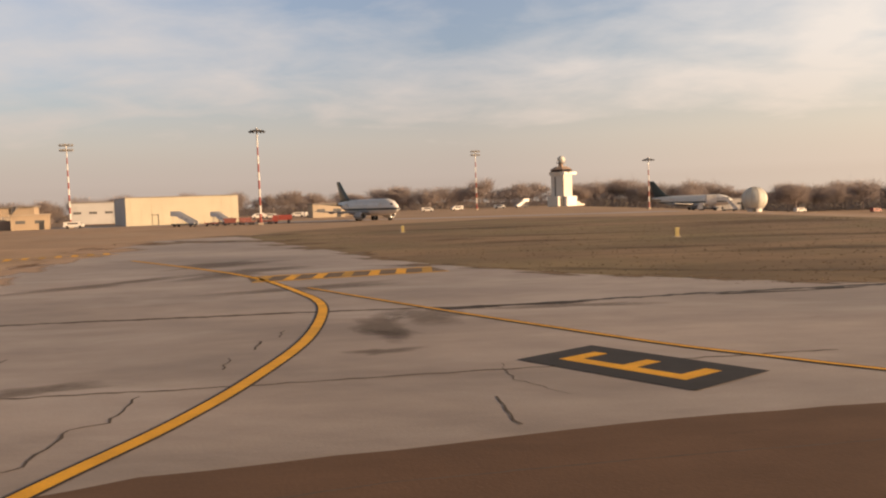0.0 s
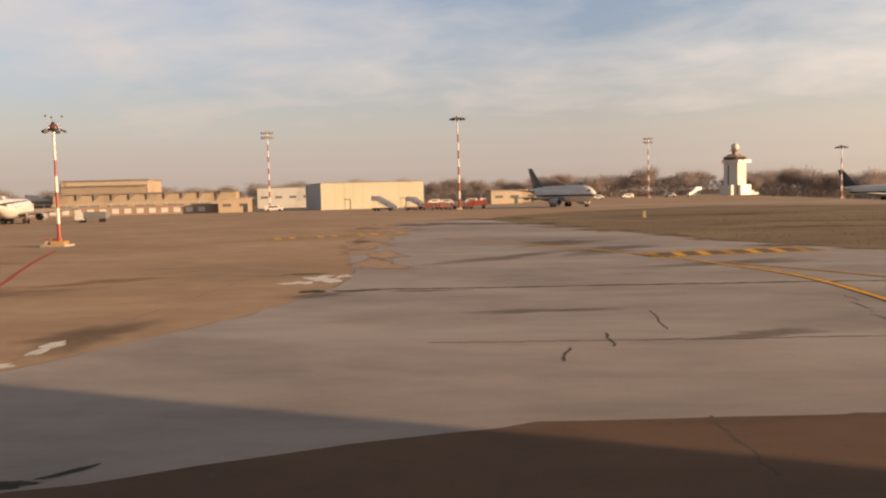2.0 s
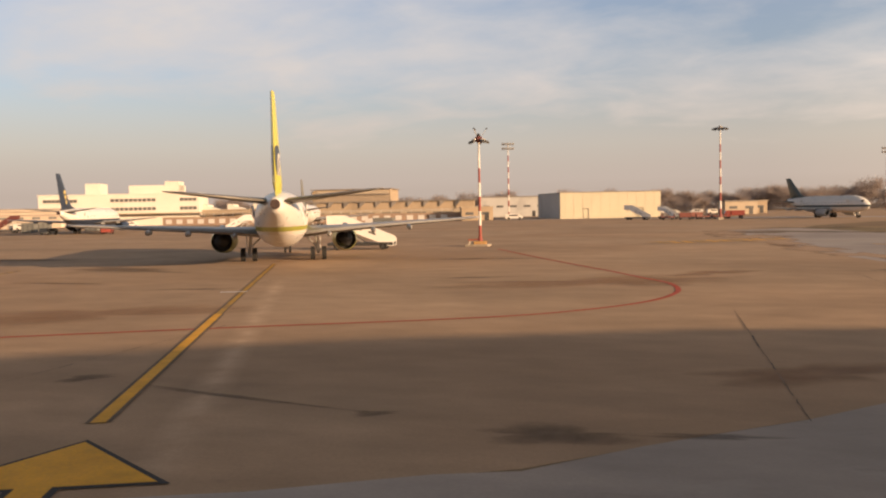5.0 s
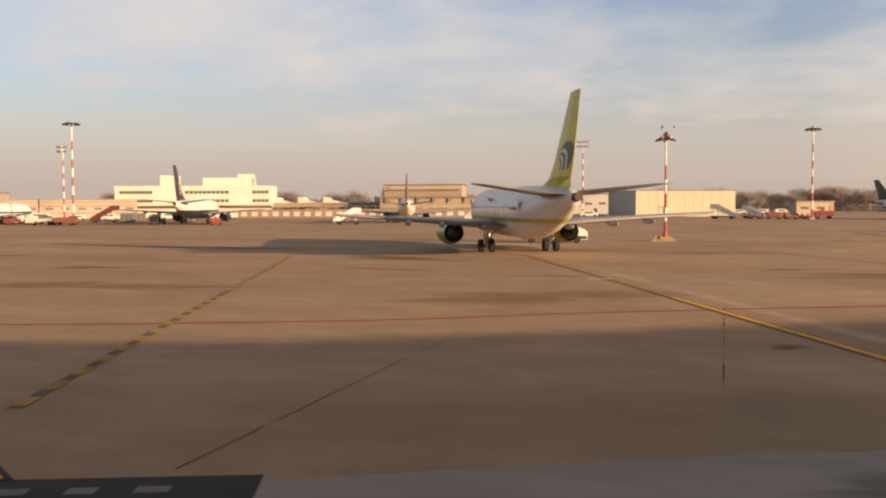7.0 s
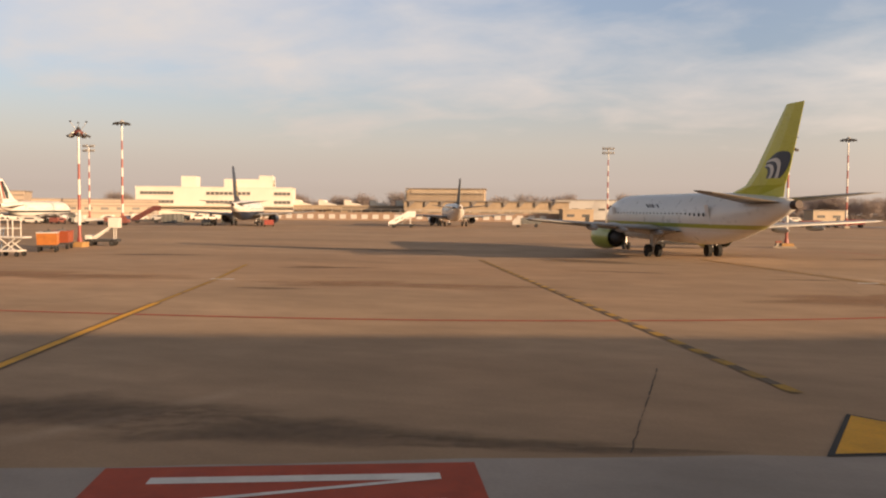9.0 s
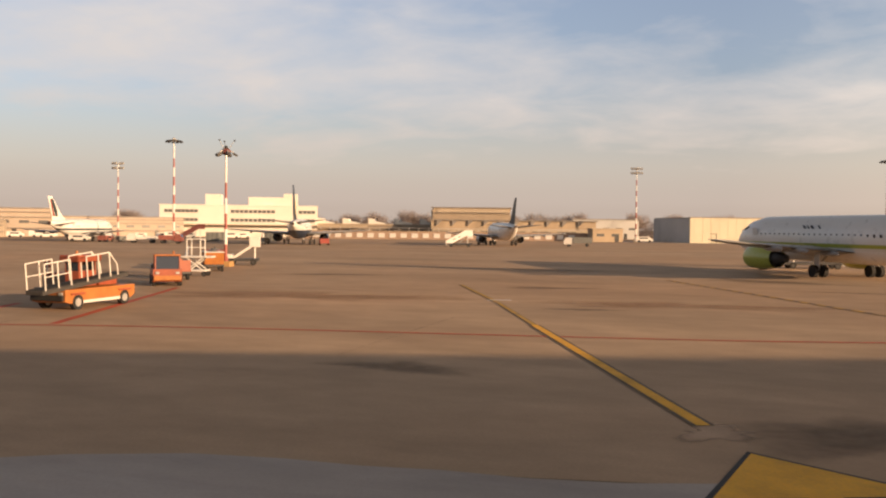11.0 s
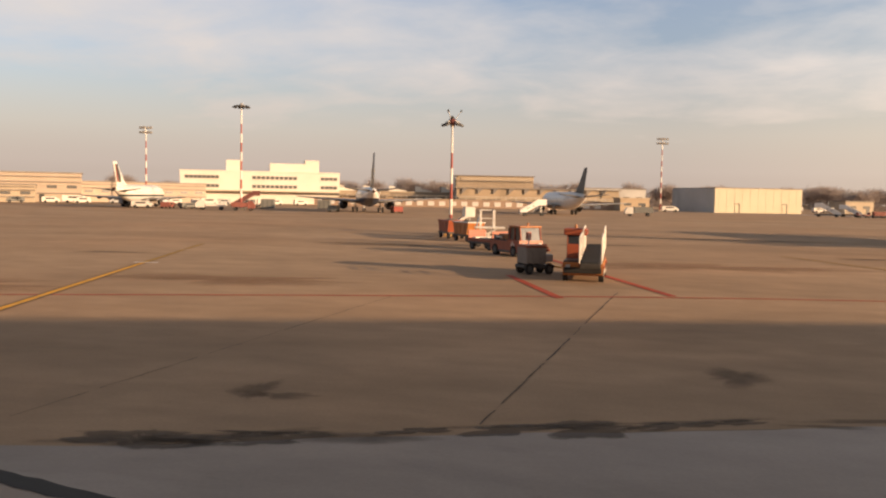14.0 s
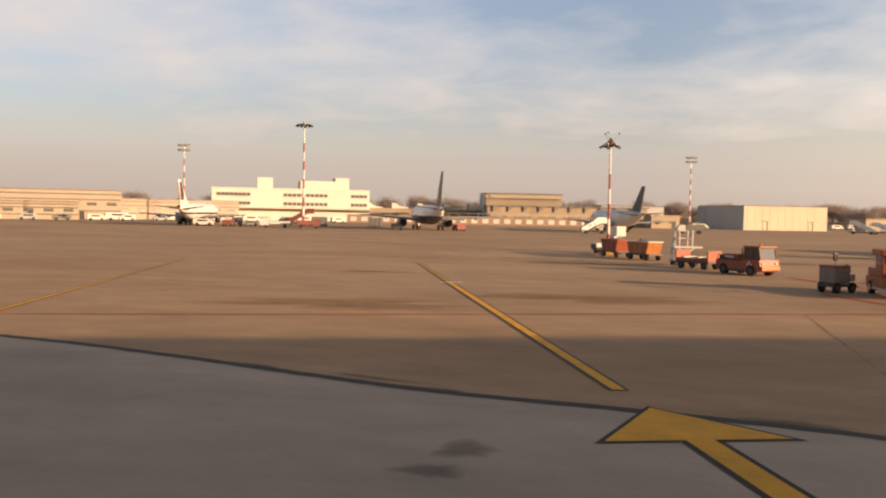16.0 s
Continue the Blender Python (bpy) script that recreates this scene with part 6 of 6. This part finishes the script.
def work_stand(m):
    t = thing("work_stand", "white maintenance stand with a raised railed platform", "work stand", m)
    part("base", box((0, 0, 0.42), (1.7, 1.2, 0.12), r=0.02), WHITEM, t)
    for x in (-0.7, 0.7):
        for y in (-0.5, 0.5):
            wheel(t, x, y, 0.18, 0.1)
    for x0, x1 in ((-0.6, 0.6), (0.6, -0.6)):
        for y in (-0.5, 0.5):
            part("scissor_arm", rod((x0, y, 0.45), (x1, y, 1.35), 0.05), WHITEM, t)
    part("platform", box((0.15, 0, 1.42), (2.2, 1.2, 0.12), r=0.02), WHITEM, t)
    rail(t, [(-0.55, -0.55, 1.45), (-0.55, 0.55, 1.45), (0.45, 0.55, 1.45), (0.45, -0.55, 1.45)], 1.25, 0.045)
    part("ladder", rod((-1.0, 0.35, 0.3), (-0.7, 0.35, 2.2), 0.04), BLUEV, t)
    part("ladder", rod((-1.0, -0.05, 0.3), (-0.7, -0.05, 2.2), 0.04), BLUEV, t)
    for i in range(6):
        part("rung", rod((-0.98 + 0.05 * i, 0.35, 0.5 + 0.3 * i), (-0.98 + 0.05 * i, -0.05, 0.5 + 0.3 * i), 0.025), BLUEV, t)


def stairs(m, label, rise=2.7, run=5.6, group="boarding stairs"):
    """Mobile boarding stairs: foot at the origin, climbing along +x."""
    t = thing("boarding_stairs", label, "boarding stairs", m, group)
    part("chassis", box((run * 0.5, 0, 0.55), (run * 1.02, 1.7, 0.3), r=0.05), DARKM, t)
    for x in (0.9, run * 0.86):
        for y in (-0.78, 0.78):
            wheel(t, x, y, 0.32, 0.2)
    n = 13
    for i in range(n):
        part("step", box((0.35 + (run - 1.4) * i / n, 0, 0.5 + (rise - 0.5) * (i + 1) / n), ((run - 1.4) / n + 0.05, 1.4, 0.05)), STEEL, t)
    part("landing", box((run - 0.6, 0, rise), (1.5, 1.5, 0.1), r=0.02), STEEL, t)
    for y in (-0.78, 0.78):
        q = [(-0.1, 0.35), (0.45, 0.35), (run - 1.3, rise - 0.2), (run + 0.1, rise - 0.2), (run + 0.1, rise + 0.95), (run - 1.3, rise + 0.95), (0.05, 1.25), (-0.15, 1.0)]
        pnl = part("side_panel", profile(q, y - 0.03, y + 0.03), MAROON if "dark red" in label else WHITEB, t, "sloping side panel")
        for x, dz in ((run * 0.28, 0.0), (run * 0.34, 0.03), (run * 0.5, 0.02)):
            o = part("lettering_bar", box((0, 0, 0), (0.34, 0.012, 0.15), r=0.005), DARKM, pnl)
            o.matrix_basis = pose(x, y * 1.047, 0.95 + (rise - 0.4) * x / run + dz, 0, -math.degrees(math.atan2(rise - 0.5, run - 1.2)))
        part("support_leg", rod((run - 0.9, y, 0.6), (run - 0.9, y, rise - 0.1), 0.07), STEEL, t)
        part("hydraulic_ram", rod((run * 0.45, y * 0.8, 0.65), (run * 0.7, y * 0.8, rise * 0.72), 0.06), STEEL, t)
    return t


def mobile_steps(m):
    t = thing("mobile_steps_truck", "white truck-mounted steps with a small box cabin on top", "boarding stairs", m)
    part("chassis", box((0, 0, 0.65), (4.6, 1.8, 0.35), r=0.05), DARKM, t)
    for x in (-1.5, 1.5):
        for y in (-0.8, 0.8):
            wheel(t, x, y, 0.38)
    part("hood", box((1.9, 0, 1.0), (0.9, 1.7, 0.6), r=0.08), WHITEM, t)
    part("grille", box((2.36, 0, 0.95), (0.08, 1.5, 0.5)), DARKM, t)
    for y in (-0.62, 0.62):
        part("stringer", put(box((0, 0, 0), (3.6, 0.09, 0.3), r=0.02), pose(0.1, y, 1.55, 0, 28)), WHITEM, t)
    for i in range(9):
        part("tread", box((1.6 - 0.36 * i, 0, 0.85 + 0.19 * i), (0.3, 1.2, 0.04)), STEEL, t)
    part("cabin", box((-1.7, 0, 2.75), (1.5, 1.5, 1.2), r=0.05), WHITEM, t, "small white box cabin")
    part("cabin_legs", rod((-1.7, 0.5, 0.8), (-1.7, 0.5, 2.2), 0.07), WHITEM, t)
    part("cabin_legs", rod((-1.7, -0.5, 0.8), (-1.7, -0.5, 2.2), 0.07), WHITEM, t)


def van(m, label, colour, L=4.8, H=2.1, box_body=False, group="service vehicles", second=None):
    t = thing("service_vehicle", label, "vehicle", m, group)
    k = L / 4.8
    if box_body:
        part("cargo_box", box((-0.7 * k, 0, 0.75 + (H - 0.75) / 2), (3.2 * k, 2.1, H - 0.75), r=0.04), second or colour, t)
        part("cab", profile([(1.0 * k, 0.5), (2.4 * k, 0.5), (2.4 * k, 1.25), (2.0 * k, 1.9), (1.0 * k, 1.9)], -0.95, 0.95), colour, t)
        part("windscreen", profile([(2.41 * k, 1.27), (2.43 * k, 1.27), (2.05 * k, 1.85), (2.03 * k, 1.85)], -0.8, 0.8), GLASSD, t)
    else:
        part("body", profile([(-2.4 * k, 0.35), (2.4 * k, 0.35), (2.4 * k, 0.95), (1.9 * k, 1.15), (1.2 * k, H), (-2.3 * k, H), (-2.4 * k, 1.1)], -0.9, 0.9), colour, t)
        part("windscreen", profile([(1.92 * k, 1.18), (1.95 * k, 1.18), (1.27 * k, H - 0.08), (1.24 * k, H - 0.08)], -0.78, 0.78), GLASSD, t)
        for y in (-0.905, 0.905):
            part("side_window", box((-0.2 * k, y, H * 0.74), (2.4 * k, 0.02, H * 0.22)), GLASSD, t)
    part("bumper", box((2.42 * k, 0, 0.5), (0.14, 1.75, 0.22), r=0.04), DARKM, t)
    for x in (-1.5 * k, 1.5 * k):
        for y in (-0.82, 0.82):
            wheel(t, x, y, 0.36)
    return t


def high_loader(m, label):
    """Catering truck with its box raised on scissor arms; cab towards +x."""
    t = thing("high_loader", label, "service truck", m)
    part("chassis", box((0, 0, 0.72), (6.0, 1.9, 0.26), r=0.03), DARKM, t)
    part("cab", profile([(1.7, 0.5), (3.2, 0.5), (3.2, 1.3), (2.9, 2.05), (1.7, 2.05)], -1.0, 1.0), WHITEM, t)
    part("windscreen", profile([(3.21, 1.32), (3.23, 1.32), (2.95, 2.0), (2.93, 2.0)], -0.85, 0.85), GLASSD, t)
    for y in (-0.7, 0.7):
        part("scissor_arm", rod((-2.6, y, 0.85), (1.0, y, 2.3), 0.09), STEEL, t)
        part("scissor_arm", rod((1.0, y, 0.85), (-2.6, y, 2.3), 0.09), STEEL, t)
    part("cargo_box", box((-0.9, 0, 3.5), (2.9, 2.3, 2.3), r=0.05), WHITEM, t)
    part("platform", box((1.9, 0, 2.42), (1.0, 2.0, 0.12), r=0.02), STEEL, t)
    part("bumper", box((3.22, 0, 0.55), (0.14, 1.9, 0.24), r=0.04), DARKM, t)
    for x in (-2.0, 2.2):
        for y in (-0.82, 0.82):
            wheel(t, x, y, 0.42)
    return t


high_loader(pose(79.6, 264.6, 0, 0, 0, 172), "white catering truck with its box raised on scissor arms")
# row of parked equipment between the red strokes
belt_loader(pose(-105.60, 0.75, 0, 0, 0, 91) @ Matrix.Scale(0.92, 4))
ground_power(pose(-108.15, 2.10, 0, 0, 0, 215) @ Matrix.Diagonal((0.72, 0.78, 0.93, 1)))
pushback_tug(pose(-110.95, 14.60, 0, 0, 0, -52) @ Matrix.Scale(0.84, 4))
dolly(pose(-113.62, 19.56, 0, 0, 0, 135), "low orange equipment dolly with end boards")
work_stand(pose(-114.40, 23.40, 0, 0, 0, 15))
dolly(pose(-117.22, 30.11, 0, 0, 0, 128), "amber tub cart with a pale rim", True, ORANGEY)
dolly(pose(-119.62, 34.29, 0, 0, 0, 122), "orange tub cart beside the mast", True, ORANGE)
mobile_steps(pose(-120.45, 40.6, 0, 0, 0, 205) @ Matrix.Diagonal((0.64, 0.8, 0.8, 1)))

stairs(pose(-65.4, 63.0, 0, 0, 0, 193), "white boarding stairs parked at the lime-tailed airliner", 2.3, 6.1)
stairs(pose(-127.4, 130.3, 0, 0, 0, 18), "white boarding stairs beside a parked airliner", 2.3, 5.0)
stairs(pose(-55.5, 197.0, 0, 0, 0, 160), "white boarding stairs standing near the cream hangar", 2.6, 6.0)
stairs(pose(-49.5, 203.0, 0, 0, 0, 150), "white boarding stairs standing near the cream hangar", 2.2, 5.0)
stairs(pose(88.3, 264.5, 0, 0, 0, 160), "white boarding stairs beside the far airliner", 3.5, 4.4)
stairs(pose(28, 338, 0, 0, 0, 30), "white boarding stairs near the control tower", 2.6, 5.5)
stairs(pose(-193.0, 137.5, 0, 0, 0, 25), "dark red boarding stairs beside the tall mast", 3.0, 6.0)

for i, (x, y, a) in enumerate(((-51.0, 193.5, 14), (-47.2, 194.6, 10), (-43.4, 195.6, 16), (-39.6, 196.4, 8), (-45.0, 199.5, 20), (-41.0, 201.0, 5))):
    dolly(pose(x, y, 0, 0, 0, a), "dull red baggage cart in a row near the hangar", i % 3 == 1, DUSTRED)
WV, RV = "small white service van on the apron", "small red service vehicle on the apron"
for x, y, a, lab, c, L, H, bx in ((-104.8, 151.6, 190, "grey tanker truck with a white cab", WHITEM, 6.0, 2.0, True), (-187, 117, 200, "white flat truck beside the tall mast", WHITEM, 6.0, 1.3, True),
                                  (-179.5, 115.5, 20, "dull red tow truck beside the tall mast", DUSTRED, 4.6, 1.6, True), (-127.0, 157.0, 100, "dark baggage tractor beside the airliner", CANVAS, 4.2, 1.8, False),
                                  (-203, 118, 20, WV, WHITEM, 4.0, 1.5, False), (-199, 121, 100, "dull red cargo tractor beside the airliner", DUSTRED, 3.4, 1.3, False), (-212, 128, 15, "grey catering truck beside the airliner", SKING, 5.0, 2.6, True), (-196, 124, 60, "dark belt vehicle beside the airliner", CANVAS, 4.0, 1.2, False),
                                  (-36.5, 199, 190, "red and white service truck near the mast", REDT, 4.6, 1.9, True), (-164, 124, 100, "dark service cart under the airliner wing", CANVAS, 3.4, 1.3, False), (-151.5, 126, 120, "dark red service cart under the airliner wing", REDT, 3.2, 1.3, False),
                                  (-44, 291, 20, WV, WHITEM, 4.4, 1.7, False), (-37, 296, 10, WV, WHITEM, 4.4, 1.8, False), (-50, 300, 190, WV, WHITEM, 4.4, 1.7, False), (-57, 290, 10, WV, WHITEM, 4.4, 1.6, False), (-63, 298, 200, WV, WHITEM, 4.4, 1.7, False),
                                  (5, 330, 200, WV, WHITEM, 4.6, 1.7, False), (-6, 322, 10, WV, WHITEM, 4.4, 1.6, False), (22, 345, 10, WV, WHITEM, 4.4, 1.6, False), (77, 266, 170, "dark service tractor beside the far airliner", CANVAS, 4.4, 1.4, False),
                                  (-246, 156, 40, "white coach at the terminal wing", WHITEM, 7.0, 2.0, False), (-236, 166, 40, "white coach at the terminal wing", WHITEM, 7.0, 2.0, False), (-216, 170, 35, WV, WHITEM, 4.6, 1.8, False),
                                  (-205, 181, 35, WV, WHITEM, 4.6, 1.8, False), (-240, 95, 20, "white service truck on the apron", WHITEM, 5.5, 2.0, True), (-236, 90, 20, "dull red cargo tractor on the apron", DUSTRED, 4.4, 1.4, True),
                                  (-96.6, 229.5, 15, "white pickup truck at the foot of the mast", WHITEM, 5.0, 1.7, False),
                                  (134, 330, 20, WV, WHITEM, 4.4, 1.7, False), (170, 345, 20, RV, REDT, 4.4, 1.7, False)):
    van(pose(x, y, 0, 0, 0, a), lab, c, L, H, bx, second=CANVAS if "tanker" in lab else None)

# small cars and boxes parked along the terminal
row = random.Random(4)
for i in range(13):
    u = i / 12
    c, lab = ((WHITEM, "small white car parked along the terminal"), (SKING, "small grey car parked along the terminal"), (CANVAS, "small dark car parked along the terminal"), (WHITEM, "small white car parked along the terminal"))[i % 4]
    van(pose(-262 + 62 * u + row.uniform(-1, 1), 131 + 62 * u + row.uniform(-1, 1), 0, 0, 0, 40 + row.choice((0, 180))), lab, c, 3.6 + row.uniform(0, 0.6), 1.35 + row.uniform(0, 0.3), False, "parked cars")
for x, y, a in ((-186.5, 142, 20), (-176, 150, 15), (-190, 150, 30)):
    t = thing("cargo_container", "dark grey cargo container standing near the mast", "container", pose(x, y, 0, 0, 0, a), "cargo containers")
    part("body", box((0, 0, 1.15), (3.0, 1.6, 1.9), r=0.04), CANVAS, t)
    part("base", box((0, 0, 0.1), (3.1, 1.7, 0.2)), DARKM, t)
    for k in (-1.0, 0.0, 1.0):
        part("rib", box((k, -0.82, 1.15), (0.08, 0.06, 1.8)), DARKM, t)
